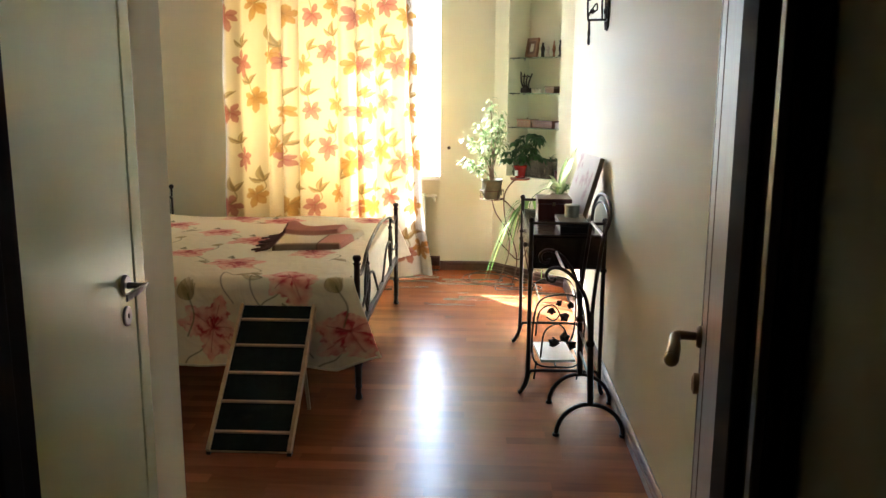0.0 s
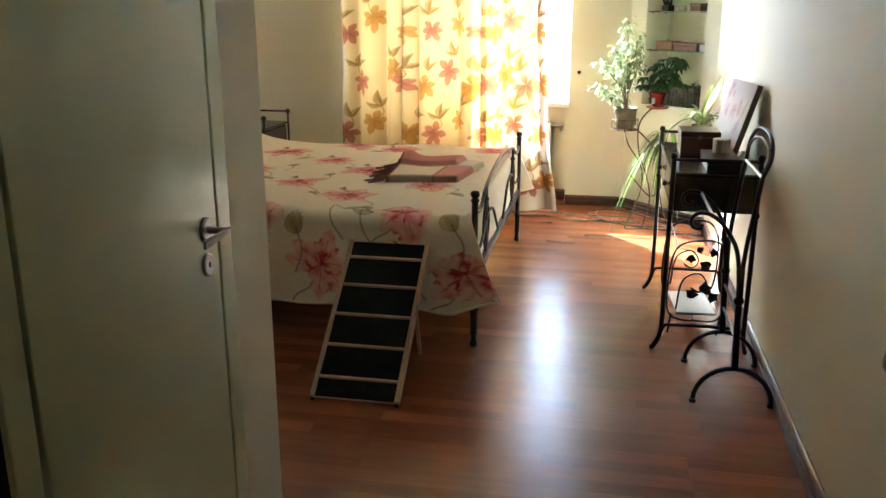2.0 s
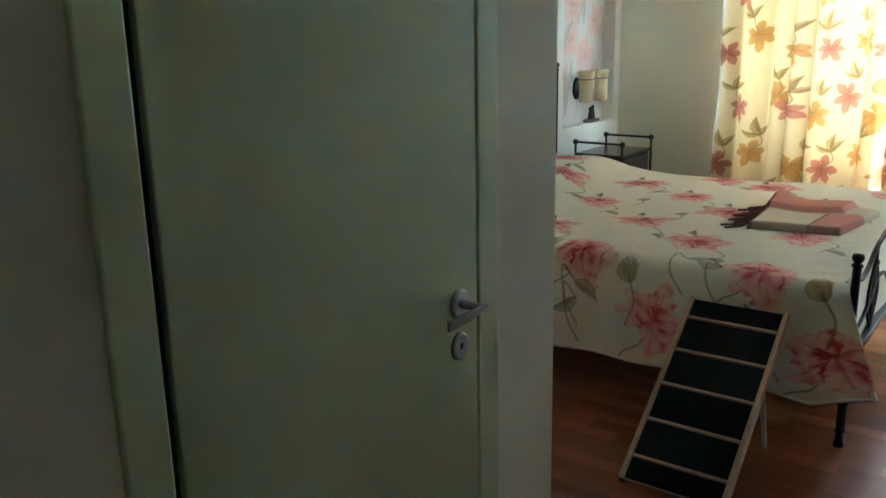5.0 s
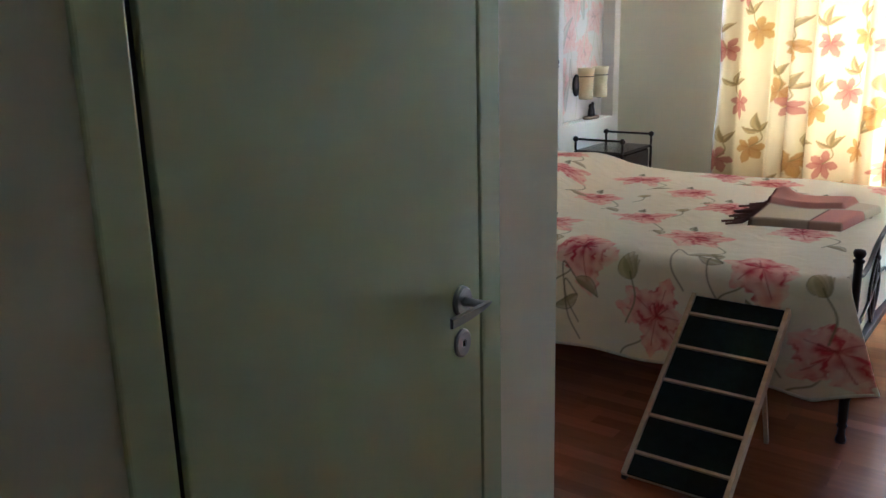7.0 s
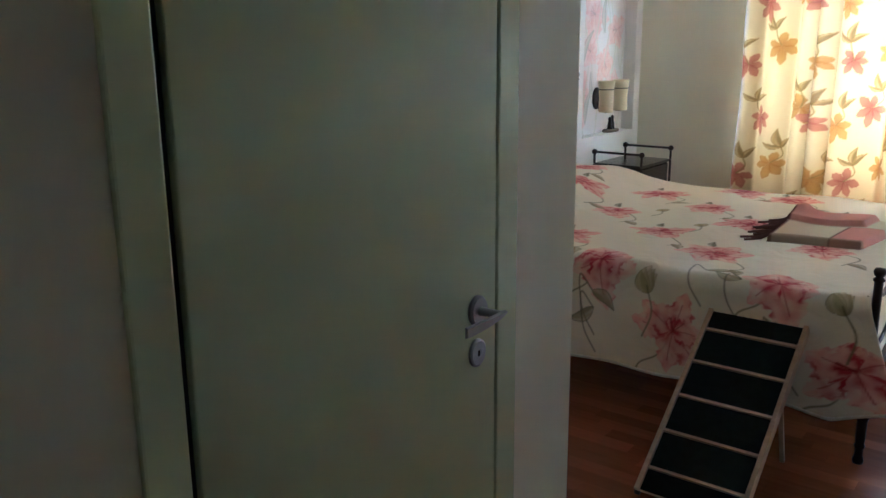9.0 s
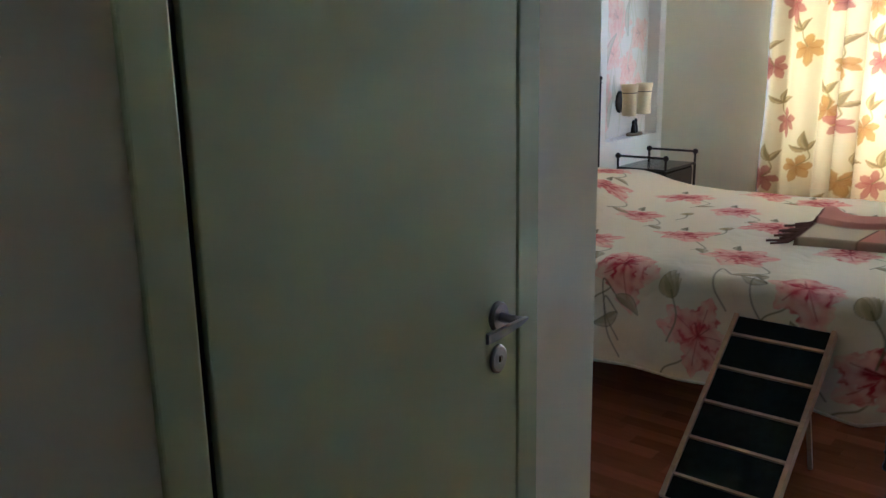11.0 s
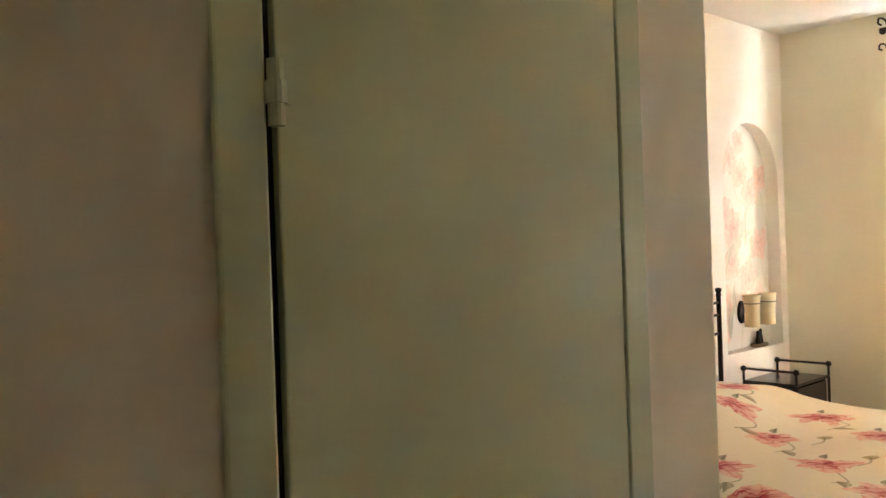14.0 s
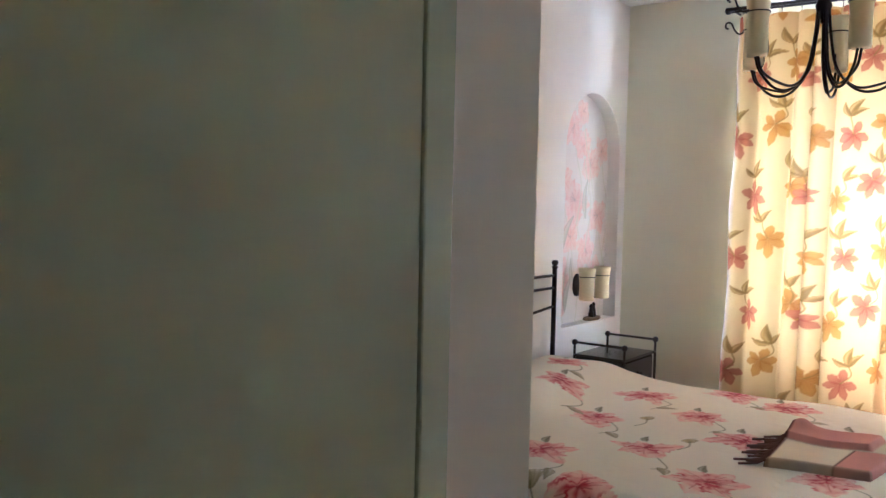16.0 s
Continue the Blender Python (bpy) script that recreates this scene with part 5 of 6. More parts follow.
# ---- plants ----
def leaves(spots, mat, name, parent, n=4):
    """Curved pointed leaves: spots of (base, way, length, width, droop)."""
    vs, fs = [], []
    for base, way, ln, wd, droop in spots:
        way = Vector(way).normalized()
        side = way.cross(Vector((0, 0, 1)))
        side = side.normalized() if side.length > 1e-3 else Vector((1, 0, 0))
        up = side.cross(way)
        k = len(vs)
        for i in range(n + 1):
            f = i / n
            p = Vector(base) + way * (ln * f) + Vector((0, 0, -droop * ln * f * f))
            w = wd * math.sin(math.pi * min(0.98, f ** 0.75 * 0.97 + 0.02))
            vs += [tuple(p - side * w + up * w * 0.25), tuple(p), tuple(p + side * w + up * w * 0.25)]
        for i in range(n):
            a = k + 3 * i
            fs += [(a, a + 1, a + 4, a + 3), (a + 1, a + 2, a + 5, a + 4)]
    me = bpy.data.meshes.new(name)
    me.from_pydata(vs, [], fs)
    me.materials.append(mat)
    for p in me.polygons:
        p.use_smooth = True
    ob = new(name, me)
    ob.parent = parent
    return ob


rnd = random.Random(5)
FX, FY = 0.665, 2.45
ficus = thing("ficus_plant", "variegated weeping fig in an olive ceramic pot", "potted plant", (FX, FY, 0.672))
part("pot", lathe([(0, 0), (0.058, 0), (0.062, 0.01), (0.076, 0.125), (0.08, 0.13), (0.08, 0.145), (0.073, 0.145), (0.07, 0.12), (0, 0.12)], 26), GREY_POT, ficus, "olive-grey relief ceramic pot", True)
for k in range(7):
    a = k * 0.9
    part("relief", rod(bend([(0.071 * math.cos(a + t * 0.2), 0.071 * math.sin(a + t * 0.2), 0.025 + t * 0.03) for t in range(4)], 4), 0.005, 6), GREY_POT, ficus)
part("soil", lathe([(0.071, 0.121), (0.04, 0.128), (0, 0.13)], 20), SOIL, ficus)
spots, bm = [], bmesh.new()
for k, (tx, ty, tz) in enumerate([(-0.02, 0.0, 0.72), (0.07, 0.02, 0.62), (-0.10, -0.03, 0.55), (0.10, -0.02, 0.48), (-0.19, -0.02, 0.44), (-0.20, 0.0, 0.28), (0.03, 0.05, 0.55)]):
    pts = bend([(0.012 * math.cos(k), 0.012 * math.sin(k), 0.12), (tx * 0.15, ty * 0.2, 0.12 + (tz - 0.12) * 0.4), (tx * 0.55, ty * 0.6, 0.12 + (tz - 0.12) * 0.75), (tx, ty, tz)], 6)
    rod(pts, 0.007, 6, bm, taper=lambda t: 1.0 - 0.75 * t)
    for p in pts[7:]:
        for _ in range(6 if tx < -0.05 or tz > 0.6 else 5):
            a, e = rnd.uniform(0, 6.28), rnd.uniform(-0.5, 0.5)
            o = rnd.uniform(0.0, 0.05)
            base = p + Vector((math.cos(a) * o, math.sin(a) * o, rnd.uniform(-0.03, 0.03)))
            spots.append((base, (math.cos(a), math.sin(a), e), rnd.uniform(0.030, 0.048), rnd.uniform(0.008, 0.012), rnd.uniform(0.3, 0.9)))
part("trunk", bm, BARK, ficus, smooth=True)
leaves(spots, FICUS_LEAF, "crown", ficus)

red = thing("potted_plant", "bushy dark green plant in a small red pot", "potted plant", (0.875, 2.45, 0.829))
part("pot", lathe([(0, 0), (0.034, 0), (0.044, 0.075), (0.049, 0.077), (0.049, 0.095), (0.044, 0.095), (0.041, 0.08), (0, 0.08)], 22), TERRACOTTA_RED, red, "red glazed pot", True)
part("pot_tag", box(-0.042, -0.02, -0.0405, -0.036, 0.02, 0.06), PAPER, red)
spots, bm = [], bmesh.new()
for k in range(32):
    a, r = rnd.uniform(0, 6.28), rnd.uniform(0.02, 0.13)
    top = Vector((math.cos(a) * r * 1.25 + 0.03, math.sin(a) * r * 0.8, rnd.uniform(0.16, 0.36) - r * 0.4))
    rod(bend([(0.01 * math.cos(a), 0.01 * math.sin(a), 0.07), (top.x * 0.4, top.y * 0.4, top.z * 0.75), top], 4), 0.0022, 5, bm)
    for j in range(6):
        b = a + (j - 2.5) * 0.75 + rnd.uniform(-0.2, 0.2)
        spots.append((top, (math.cos(b), math.sin(b), rnd.uniform(-0.1, 0.35)), rnd.uniform(0.045, 0.075), rnd.uniform(0.014, 0.021), rnd.uniform(0.5, 1.1)))
part("stems", bm, STEM_GREEN, red)
leaves(spots, DARK_LEAF, "foliage", red)

plw = thing("planter", "grey wicker trough with a trailing plant in the niche", "planter", (0, 0, 0))
for k in range(6):
    zz = 0.803 + k * 0.021
    g = 0.004 * (k % 2)
    niche_box("wicker_course", 0.19 - g, 0.60 + g, 0.03 - g, 0.20 + g, zz, zz + 0.0205, WICKER, plw, 0.006)
for k in range(12):
    s = 0.21 + k * 0.034
    part("wicker_stake", rod([niche_at(s, 0.024, 0.803), niche_at(s, 0.024, 0.93)], 0.005, 6), WICKER, plw)
part("rim", rod([niche_at(0.185, 0.026, 0.932), niche_at(0.605, 0.026, 0.932), niche_at(0.605, 0.204, 0.932), niche_at(0.185, 0.204, 0.932)], 0.009, 6, closed=True), WICKER, plw)
spots = []
for k in range(60):
    s, d = rnd.uniform(0.2, 0.6), rnd.uniform(0.04, 0.18)
    a = rnd.uniform(0, 6.28)
    spots.append((niche_at(s, d, 0.93), (math.cos(a), math.sin(a), rnd.uniform(0.4, 1.6)), rnd.uniform(0.05, 0.13), 0.008, rnd.uniform(0.3, 0.9)))
leaves(spots, DARK_LEAF, "foliage", plw)
t = thing("small_pot", "small dark red pot in the niche", "pot", niche_at(0.65, 0.05, 0.8005))
part("body", lathe([(0, 0), (0.022, 0), (0.03, 0.06), (0.032, 0.075), (0.026, 0.075), (0, 0.07)], 16), RED_BOX, t, smooth=True)

# wire plant stand
stand = thing("plant_stand", "curled copper-brown wire plant stand with three rings", "plant stand", (0, 0, 0))
WIRE = material("rusty_copper_wire", (0.13, 0.075, 0.05), 0.4, metal=0.7, vary=0.2, scale=30)


def ring(x, y, z, r, n=24):
    return [(x + r * math.cos(2 * math.pi * k / n), y + r * math.sin(2 * math.pi * k / n), z) for k in range(n)]


part("pot_ring", rod(ring(FX, FY, 0.668, 0.085), 0.0035, 6, closed=True), WIRE, stand)
part("pot_ring", rod(ring(FX, FY, 0.735, 0.088), 0.003, 6, closed=True), WIRE, stand)
bm = bmesh.new()
for k in range(4):
    a = k * math.pi / 4
    rod([(FX - 0.085 * math.cos(a), FY - 0.085 * math.sin(a), 0.668), (FX + 0.085 * math.cos(a), FY + 0.085 * math.sin(a), 0.668)], 0.003, 6, bm)
part("pot_grid", bm, WIRE, stand)
for k in range(6):
    a = k * math.pi / 3
    part("ring_upright", rod([(FX + 0.086 * math.cos(a), FY + 0.086 * math.sin(a), 0.668), (FX + 0.088 * math.cos(a), FY + 0.088 * math.sin(a), 0.735)], 0.0025, 6), WIRE, stand)
part("saucer", lathe([(0, 0.815), (0.07, 0.815), (0.078, 0.828), (0.072, 0.828), (0.066, 0.8285), (0, 0.8285)], 24, (0.875, 2.45, 0)), COPPER, stand)
for pts in (
    [(0.875, 2.45, 0.815), (0.82, 2.43, 0.80), (0.76, 2.42, 0.70), (0.77, 2.42, 0.52), (0.83, 2.40, 0.36), (0.86, 2.36, 0.2), (0.82, 2.34, 0.006)],
    [(FX, FY, 0.665), (0.70, 2.44, 0.56), (0.79, 2.42, 0.42), (0.80, 2.40, 0.26), (0.75, 2.36, 0.12), (0.70, 2.30, 0.006)],
    [(FX + 0.08, FY, 0.668), (0.80, 2.46, 0.62), (0.90, 2.45, 0.50), (0.92, 2.45, 0.3), (0.96, 2.48, 0.1), (1.0, 2.42, 0.006)],
    [(0.72, 2.40, 0.36), (0.78, 2.36, 0.30), (0.86, 2.38, 0.22), (0.92, 2.40, 0.25), (0.93, 2.40, 0.31), (0.89, 2.40, 0.33)],
):
    part("leg", rod(bend(pts, 8), 0.0048, 7), WIRE, stand, smooth=True)
for pts in (
    [(0.45, 2.66, 0.006), (0.55, 2.50, 0.006), (0.75, 2.36, 0.006), (0.95, 2.28, 0.006), (1.05, 2.36, 0.006), (0.92, 2.5, 0.02), (0.7, 2.62, 0.05), (0.52, 2.72, 0.03)],
    [(0.56, 2.82, 0.02), (0.72, 2.72, 0.06), (0.9, 2.55, 0.03), (0.98, 2.42, 0.006), (0.84, 2.36, 0.006), (0.62, 2.44, 0.006), (0.5, 2.62, 0.02)],
    [(0.70, 2.30, 0.006), (0.83, 2.30, 0.006), (0.95, 2.30, 0.006), (1.02, 2.40, 0.006), (0.9, 2.5, 0.05), (0.78, 2.5, 0.07)],
):
    part("base_loop", rod(bend(pts, 8, True), 0.0042, 6, closed=True), WIRE, stand, smooth=True)
part("ring_shelf", rod(ring(1.14, 2.12, 0.66, 0.075), 0.0035, 6, closed=True), WIRE, stand)
bm = bmesh.new()
for k in range(3):
    a = k * math.pi / 3
    rod([(1.14 - 0.075 * math.cos(a), 2.12 - 0.075 * math.sin(a), 0.66), (1.14 + 0.075 * math.cos(a), 2.12 + 0.075 * math.sin(a), 0.66)], 0.003, 6, bm)
part("ring_grid", bm, WIRE, stand)
part("arm", rod(bend([(0.92, 2.45, 0.40), (0.98, 2.40, 0.52), (1.05, 2.27, 0.63), (1.09, 2.17, 0.66)], 6), 0.0045, 7), WIRE, stand, smooth=True)
spider = thing("spider_plant", "spider plant with long arching striped leaves", "potted plant", (1.14, 2.12, 0.664))
part("pot", lathe([(0, 0), (0.045, 0), (0.06, 0.08), (0.064, 0.09), (0.058, 0.09), (0, 0.085)], 22), GREY_POT, spider, smooth=True)
spots = []
for k in range(20):
    a = rnd.uniform(0, 6.28)
    spots.append(((0.02 * math.cos(a), 0.02 * math.sin(a), 0.085), (math.cos(a), math.sin(a), rnd.uniform(1.0, 2.6)), rnd.uniform(0.20, 0.32), rnd.uniform(0.015, 0.021), rnd.uniform(0.5, 1.0)))
for wx, wy, wz, ln, sag in ((0.085, -0.32, 0.44, 0.53, 0.13), (0.05, -0.16, 0.5, 0.36, 0.2), (-0.14, 0.0, 0.38, 0.36, 0.75), (-0.17, -0.03, 0.30, 0.31, 0.9), (-0.10, 0.05, 0.34, 0.34, 0.6), (-0.12, -0.2, 0.4, 0.36, 0.7)):
    spots.append(((0.0, 0.0, 0.085), (wx, wy, wz), ln, 0.024, sag))
leaves(spots, SPIDER_LEAF, "leaves", spider, 10)
spots = []
for k in range(20):
    a = rnd.uniform(1.6, 5.0)
    spots.append(((-0.20 + 0.02 * math.cos(a), 0.12, rnd.uniform(-0.09, 0.03)), (math.cos(a) * 0.7, 0.4 * math.sin(a), rnd.uniform(0.1, 1.0)), rnd.uniform(0.20, 0.36), rnd.uniform(0.012, 0.017), rnd.uniform(1.4, 2.4)))
leaves(spots, SHADED_RUNNER_LEAF, "runner_leaves", spider, 10)
part("runner", rod(bend([(0, 0, 0.09), (-0.08, 0.05, 0.12), (-0.18, 0.10, 0.05), (-0.21, 0.12, -0.06)], 6), 0.003, 6), STEM_GREEN, spider)

# ---- console table ----
tab = thing("console_table", "black console table with a drawer box on iron legs", "console table", (0, 0, 0))
TX0, TX1, TY0, TY1 = 0.825, 1.175, 0.13, 0.97
part("drawer_box", box(TX0 + 0.012, TX1 - 0.005, TY0, TY1, 0.632, 0.79, 0.004), MAHOGANY, tab)
part("tabletop", box(TX0 - 0.006, TX1 + 0.008, TY0 - 0.012, TY1 + 0.012, 0.79, 0.803, 0.004), MAHOGANY, tab, "polished dark tabletop")
for y0, y1 in ((TY0 + 0.02, 0.54), (0.56, TY1 - 0.02)):
    d = part("drawer_front", box(TX0 - 0.001, TX0 + 0.014, y0, y1, 0.645, 0.78, 0.004), MAHOGANY, tab)
    part("knob", ball((TX0 - 0.014, (y0 + y1) / 2, 0.712), 0.013), IRON, d)
for y in (TY0 - 0.012, TY1 + 0.012):
    for x, s in ((TX0, -1), (TX1, 1)):
        k = 1.0 if s < 0 else 0.4
        pts = bend([(x, y, 0.865), (x, y, 0.5), (x, y, 0.16), (x + s * 0.006 * k, y, 0.07), (x + s * 0.03 * k, y, 0.018), (x + s * 0.045 * k, y, 0.008)], 5)
        part("leg", rod(pts, 0.0105, 8), IRON, tab, smooth=True)
        part("finial", ball((x, y, 0.872), 0.015), IRON, tab)
        part("collar", ball((x, y, 0.63), 0.016), IRON, tab)
    part("gallery_rail", rod([(TX0, y, 0.858), (TX1, y, 0.858)], 0.0075), IRON, tab)
    part("stretcher", rod(bend([(TX0, y, 0.085), (TX0 + 0.012, y, 0.115), (TX0 + 0.05, y, 0.122), (TX1 - 0.05, y, 0.122), (TX1 - 0.012, y, 0.115), (TX1, y, 0.085)], 5), 0.0078), IRON, tab, smooth=True)
t = thing("keepsake_box", "dark red wooden box on the console table", "box", (0, 0, 0))
part("box_body", box(0.885, 1.06, 0.56, 0.75, 0.8035, 0.89, 0.003), RED_BOX, t)
part("lid", box(0.882, 1.063, 0.557, 0.753, 0.891, 0.918, 0.004), RED_BOX, t)
part("clasp", box(0.96, 0.975, 0.552, 0.5565, 0.88, 0.9, 0.001), BRASS, t)
t = thing("black_box", "black lacquered box on the console table", "box", (0, 0, 0))
part("box_body", box(0.965, 1.10, 0.155, 0.44, 0.8035, 0.835, 0.003), BLACK_BOX, t)
part("lid", box(0.962, 1.103, 0.152, 0.443, 0.836, 0.855, 0.003), BLACK_BOX, t)
t = thing("round_tin", "small round metal tin on a black box", "tin", (1.04, 0.35, 0.8555))
part("tin_body", lathe([(0, 0), (0.036, 0), (0.036, 0.045), (0, 0.045)], 26), TIN, t)
part("tin_lid", lathe([(0.036, 0.0455), (0.0375, 0.0455), (0.0375, 0.06), (0.034, 0.063), (0, 0.063)], 26), TIN, t)
t = thing("trinket_bag", "small pale cloth bundle on the console table", "cloth bundle", (1.135, 0.36, 0.8035))
part("bundle", lathe([(0, 0), (0.022, 0.004), (0.026, 0.02), (0.018, 0.04), (0.008, 0.05), (0.012, 0.06), (0, 0.062)], 12, m=Matrix.Diagonal((1.0, 1.5, 1, 1))), SHEET, t, smooth=True)
# leaning canvas
pic = thing("canvas_painting", "pale canvas of pink blossoms leaning on the wall", "painting", (0, 0, 0))
lean = math.atan2(0.095, 0.335)
PM = Matrix.Translation((1.115, 0.50, 0.8045)) @ Matrix.Rotation(radians(7), 4, "Z") @ Matrix.Rotation(lean, 4, "Y")
gv, gf, gu, gw = grid(70, 60, lambda u, v: (np.full_like(u, -0.0135), 0.42 * u, 0.345 * v))
pv = np.array([PM @ Vector(q) for q in gv])
pc = np.tile(np.array((0.82, 0.78, 0.77)), (len(gu), 1))
for k in range(16):
    blossom(pc, 0.42 * gu, 0.345 * gw, (rnd.uniform(0.03, 0.39), rnd.uniform(0.03, 0.32)), rnd.uniform(0.03, 0.055), 5, k, (0.76, 0.66, 0.67), (0.66, 0.50, 0.55), 0, 500 + k)
sheet("painted_face", [(pv, gf)], CANVAS, pic, colours=np.clip(pc, 0, 1))
part("stretcher", turned(box(-0.013, 0.012, 0, 0.42, 0, 0.345, 0.002), PM), BARK, pic)

# ---- iron rack beside the console ----
rack = thing("iron_rack", "wrought-iron rack with arched feet and scrolled hoops", "rack", (0, 0, 0))
for y in (-0.39, 0.0):
    arc = [(1.067 - 0.145 * math.cos(a * math.pi / 14), y, 0.006 + 0.142 * math.sin(a * math.pi / 14)) for a in range(15)]
    part("foot_arch", rod(arc, 0.0095, 8), IRON, rack, smooth=True)
    for s in (-1, 1):
        part("foot_pad", lathe([(0, 0), (0.015, 0), (0.015, 0.012), (0, 0.014)], 12, (1.067 + s * 0.145, y, 0)), IRON, rack)
    part("post", rod([(1.067, y, 0.145), (1.06, y, 0.33), (1.053, y, 0.56)], 0.0135, 8), IRON, rack, smooth=True)
    part("knot", ball((1.056, y, 0.42), 0.02), IRON, rack, smooth=True)
    part("lean_bar", rod(bend([(1.055, y, 0.50), (1.065, y, 0.64), (1.08, y, 0.77), (1.094, y, 0.886)], 6), 0.0085, 8), IRON, rack, smooth=True)
    scroll = [(1.055, y, 0.44), (1.035, y, 0.60), (0.99, y, 0.69), (0.94, y, 0.738), (0.892, y, 0.75), (0.863, y, 0.728), (0.868, y, 0.698), (0.893, y, 0.69), (0.902, y, 0.708)]
    part("scroll", rod(bend(scroll, 6), 0.0078, 8, taper=lambda t: 1.1 - 0.25 * t), IRON, rack, smooth=True)
part("hoop", rod(bend([(1.094, -0.39, 0.886), (1.115, -0.40, 0.955), (1.122, -0.335, 1.015), (1.118, -0.20, 1.035), (1.112, -0.06, 1.015), (1.103, 0.01, 0.955), (1.094, 0.0, 0.886)], 7), 0.0078, 8), IRON, rack, smooth=True)
part("hoop", rod(bend([(1.094, -0.37, 0.90), (1.112, -0.375, 0.945), (1.116, -0.32, 0.985), (1.112, -0.20, 1.003), (1.106, -0.08, 0.985), (1.098, -0.02, 0.945), (1.094, -0.02, 0.90)], 7), 0.005, 8), IRON, rack, smooth=True)
for x, z in ((1.094, 0.886), (0.935, 0.742), (1.058, 0.36), (1.062, 0.26)):
    part("crossbar", rod([(x, -0.39, z), (x, 0.0, z)], 0.0062), SATIN if z > 0.5 else IRON, rack)

# magazine holder under the table
mag = thing("magazine_holder", "black wire magazine holder with iron ivy leaves", "magazine holder", (0, 0, 0))
for y in (0.33, 0.72):
    loop = [(0.87, y, 0.10), (0.86, y, 0.30), (0.89, y, 0.42), (0.98, y, 0.455), (1.08, y, 0.44), (1.12, y, 0.32), (1.10, y, 0.10), (1.0, y, 0.07)]
    part("side_loop", rod(bend(loop, 6, True), 0.0045, 6, closed=True), IRON, mag, smooth=True)
    part("curl", rod(bend([(0.90, y, 0.12), (0.92, y, 0.26), (0.99, y, 0.30), (1.03, y, 0.25), (1.0, y, 0.21), (0.96, y, 0.23)], 6), 0.0038, 6), IRON, mag, smooth=True)
    for x in (0.88, 1.10):
        part("foot", rod([(x, y, 0.10), (x - 0.01, y, 0.004)], 0.0045, 6), IRON, mag)
for x, z in ((0.87, 0.10), (1.10, 0.10), (0.98, 0.075), (0.89, 0.42), (1.09, 0.43)):
    part("rail", rod([(x, 0.33, z), (x, 0.72, z)], 0.004, 6), IRON, mag)
def ivy(at, s, turn):
    bm = bmesh.new()
    out = []
    for k in range(10):
        a = 2 * math.pi * k / 10
        r = s * ((1.0, 0.72, 0.85, 0.6, 0.95)[k % 5] if k % 2 == 0 else 0.62)
        out.append((r * math.cos(a), 0, r * math.sin(a)))
    f = [bm.verts.new(p) for p in out]
    b = [bm.verts.new((p[0], 0.004, p[2])) for p in out]
    c0, c1 = bm.verts.new((0, -0.008, 0)), bm.verts.new((0, 0.002, 0))
    for k in range(10):
        j = (k + 1) % 10
        bm.faces.new((f[k], f[j], c0))
        bm.faces.new((b[j], b[k], c1))
        bm.faces.new((f[j], f[k], b[k], b[j]))
    turned(bm, Matrix.Translation(at) @ Matrix.Rotation(turn, 4, "Y") @ Matrix.Rotation(0.4 * math.sin(turn * 5), 4, "Z"))
    return bm
for k, (x, z, s) in enumerate(((0.965, 0.20, 0.034), (1.02, 0.23, 0.036), (1.06, 0.19, 0.032), (0.95, 0.37, 0.028), (1.02, 0.34, 0.036), (1.05, 0.40, 0.026), (0.99, 0.41, 0.022))):
    part("ivy_leaf", ivy((x, 0.322 + 0.002 * k, z), s, k * 0.9), IRON, mag)
t = thing("magazine", "white magazine lying in the wire holder", "magazine", (0, 0, 0))
part("page_block", turned(box(-0.09, 0.09, -0.16, 0.16, 0, 0.012, 0.002), Matrix.Translation((0.985, 0.525, 0.0845)) @ Matrix.Rotation(radians(4), 4, "Z")), PAPER, t)

# iron candle holder on the wall
orn = thing("wall_candle_holder", "black wrought-iron wall candle holder with leaves", "wall ornament", (0, 0, 0))
OXW, OYW = 1.2385, 0.75
for s in (-0.055, 0.055):
    part("side_bar", rod(bend([(OXW - 0.006, OYW + s, 2.18), (OXW - 0.006, OYW + s * 1.1, 2.0), (OXW - 0.006, OYW + s, 1.84), (OXW - 0.006, OYW + s * 0.6, 1.80)], 6), 0.006, 7), IRON, orn, smooth=True)
part("spine", rod([(OXW - 0.005, OYW, 2.22), (OXW - 0.005, OYW, 1.79)], 0.006, 7), IRON, orn)
part("tip", lathe([(0, 1.715), (0.006, 1.72), (0.0085, 1.735), (0.006, 1.76), (0.009, 1.775), (0.006, 1.80), (0.006, 1.845), (0, 1.85)], 10, (OXW - 0.098, OYW, 0)), IRON, orn, smooth=True)
part("basket_floor", rod([(OXW - 0.006, OYW, 1.848), (OXW - 0.108, OYW, 1.845)], 0.006, 7), IRON, orn)
for dx, top in ((0.030, 2.12), (0.105, 2.17)):
    part("upright", rod(bend([(OXW - dx, OYW, 1.845), (OXW - dx - 0.004, OYW, 1.95), (OXW - dx + 0.004, OYW, top)], 6), 0.0055, 7), IRON, orn, smooth=True)
part("scroll", rod(bend([(OXW - 0.105, OYW, 1.86), (OXW - 0.085, OYW, 1.90), (OXW - 0.062, OYW, 1.93), (OXW - 0.058, OYW, 1.90), (OXW - 0.072, OYW, 1.89)], 6), 0.004, 6), IRON, orn, smooth=True)
for k, (dx, z) in enumerate(((0.10, 1.955), (0.115, 1.985), (0.085, 1.89), (0.075, 1.99))):
    part("ivy_leaf", ivy((OXW - dx, OYW - 0.008, z), 0.021, k * 1.3), IRON, orn)
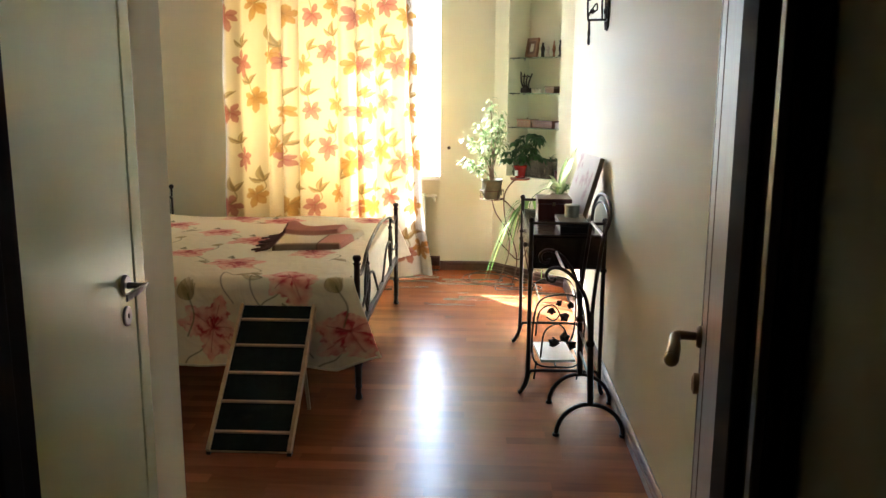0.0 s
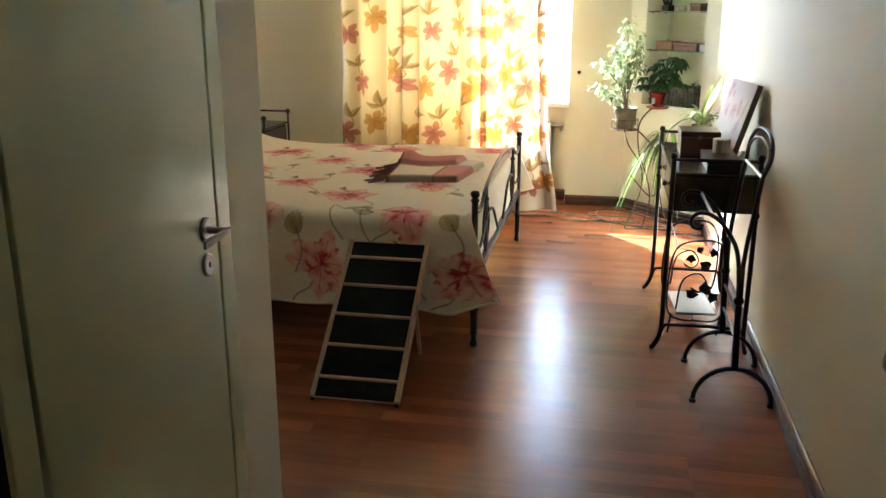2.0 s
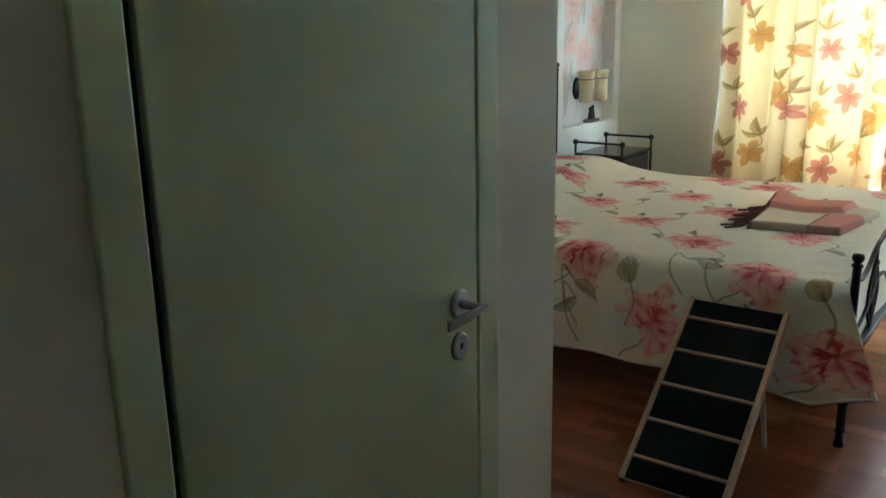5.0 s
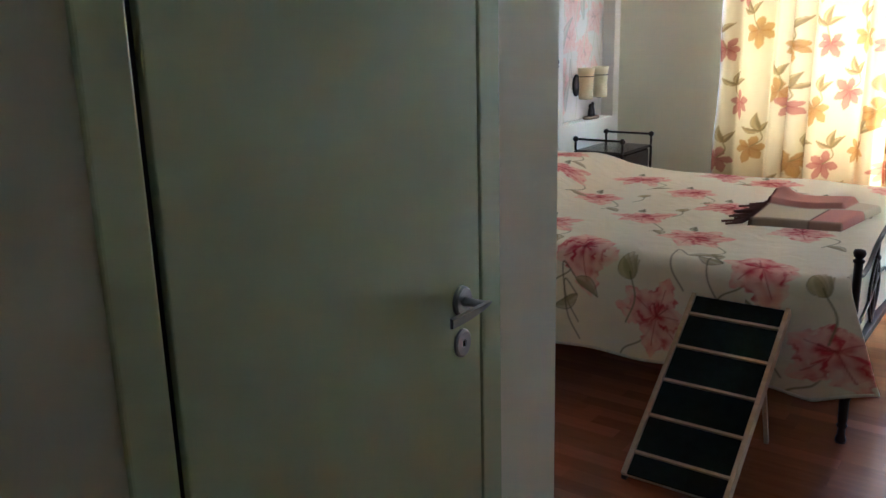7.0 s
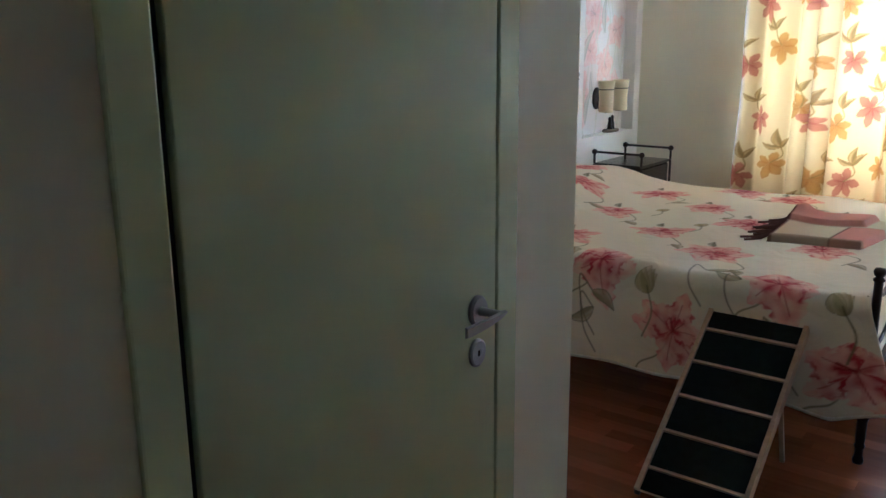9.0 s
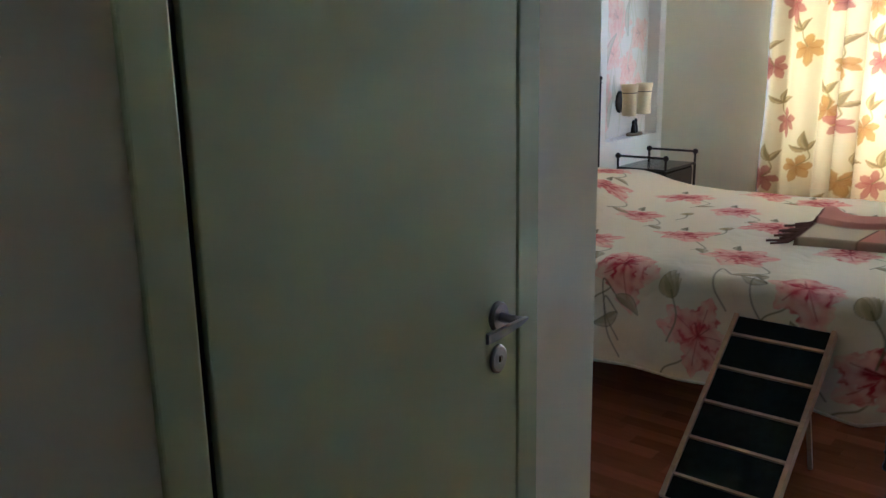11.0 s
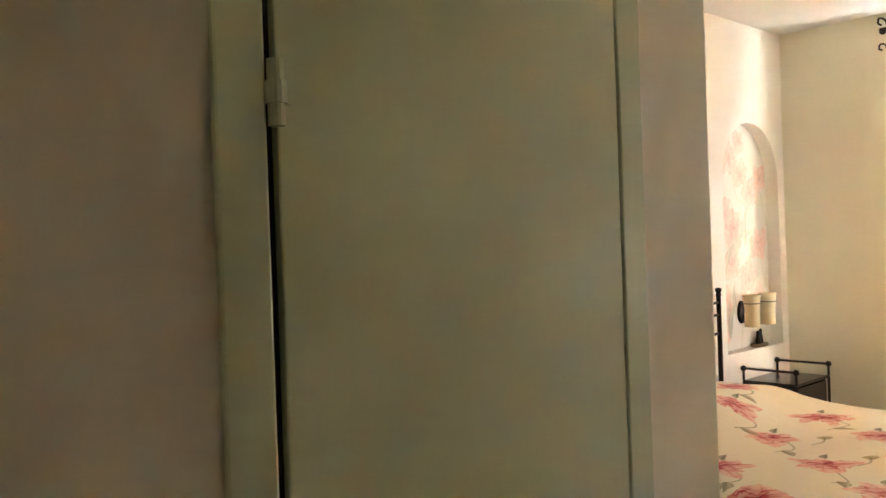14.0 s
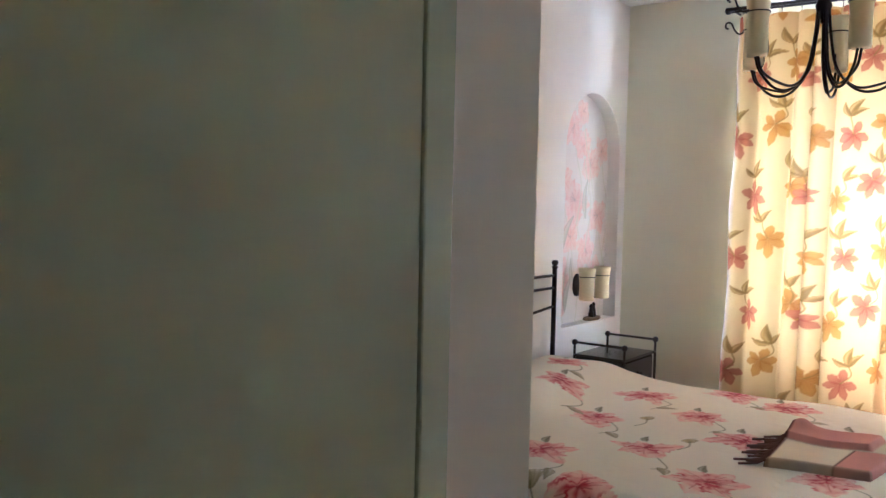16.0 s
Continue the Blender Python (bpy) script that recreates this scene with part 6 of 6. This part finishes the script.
part("crossbar", rod([(OXW - 0.006, OYW - 0.055, 1.845), (OXW - 0.006, OYW + 0.055, 1.845)], 0.006, 7), IRON, orn)
part("cup", lathe([(0, 2.02), (0.035, 2.025), (0.04, 2.04), (0.03, 2.04), (0, 2.035)], 16, (OXW - 0.105, OYW, 0)), IRON, orn)
for k, (dy, z) in enumerate(((-0.03, 1.93), (0.03, 1.90), (-0.035, 1.87), (0.0, 1.97))):
    part("ivy_leaf", turned(ivy((0, 0, 0), 0.026, k * 1.1), Matrix.Translation((OXW - 0.014, OYW + dy, z)) @ Matrix.Rotation(radians(-90), 4, "Z")), IRON, orn)
# wall plug
t = thing("wall_hook", "small dark round hook on the pier", "wall hook", (0.32, 2.9985, 1.01))
part("stud", lathe([(0, 0), (0.013, 0), (0.013, 0.008), (0.006, 0.012), (0, 0.02)], 14, m=Matrix.Rotation(radians(90), 4, "X")), IRON, t)

# ---- parquet ----
STAVE_W = 0.07
random.seed(11)
stave_mesh = {}
for ln in (0.36, 0.48, 0.60):
    bm = box(0, ln - 0.0002, 0, STAVE_W - 0.0002, -0.014, 0.0, 0.0001, seg=1)
    me = bpy.data.meshes.new("plank")
    bm.to_mesh(me)
    bm.free()
    me.materials.append(PARQUET)
    stave_mesh[ln] = me
rest_v, rest_f = [], []
row, count = 0, 0
y = -3.15
while y < 3.22:
    x = 1.26 + random.uniform(0, 0.14)
    while x > -2.2:
        ln = random.choice((0.36, 0.48, 0.60))
        x -= ln
        inside = not (x + ln < -0.42 and y < BOX_Y - 0.12)
        if not inside:
            continue
        if x + ln / 2 > -0.25 and -2.6 < y < 2.4 and count < 296:
            ob = new("plank", stave_mesh[ln])
            ob.location = (x, y, 0)
            ob.parent = floor
            count += 1
        else:
            k = len(rest_v)
            a, b, c, d = max(x, -2.25), x + ln - 0.0002, y, y + STAVE_W - 0.0002
            rest_v += [(a, c, -0.014), (b, c, -0.014), (b, d, -0.014), (a, d, -0.014), (a, c, 0), (b, c, 0), (b, d, 0), (a, d, 0)]
            rest_f += [(k + 4, k + 5, k + 6, k + 7), (k, k + 1, k + 5, k + 4), (k + 1, k + 2, k + 6, k + 5), (k + 2, k + 3, k + 7, k + 6), (k + 3, k, k + 4, k + 7)]
    y += STAVE_W
    row += 1
me = bpy.data.meshes.new("planks")
me.from_pydata(rest_v, [], rest_f)
me.materials.append(PARQUET_REST)
rest = new("planks", me)
rest.parent = floor
tagged(rest, kind="stuff")
hall = setting("floor_hall", box(-0.95, 0.874, -5.35, -3.152, -0.0145, -0.0005), BASE_WOOD, "dark wooden hall floor", "floor")
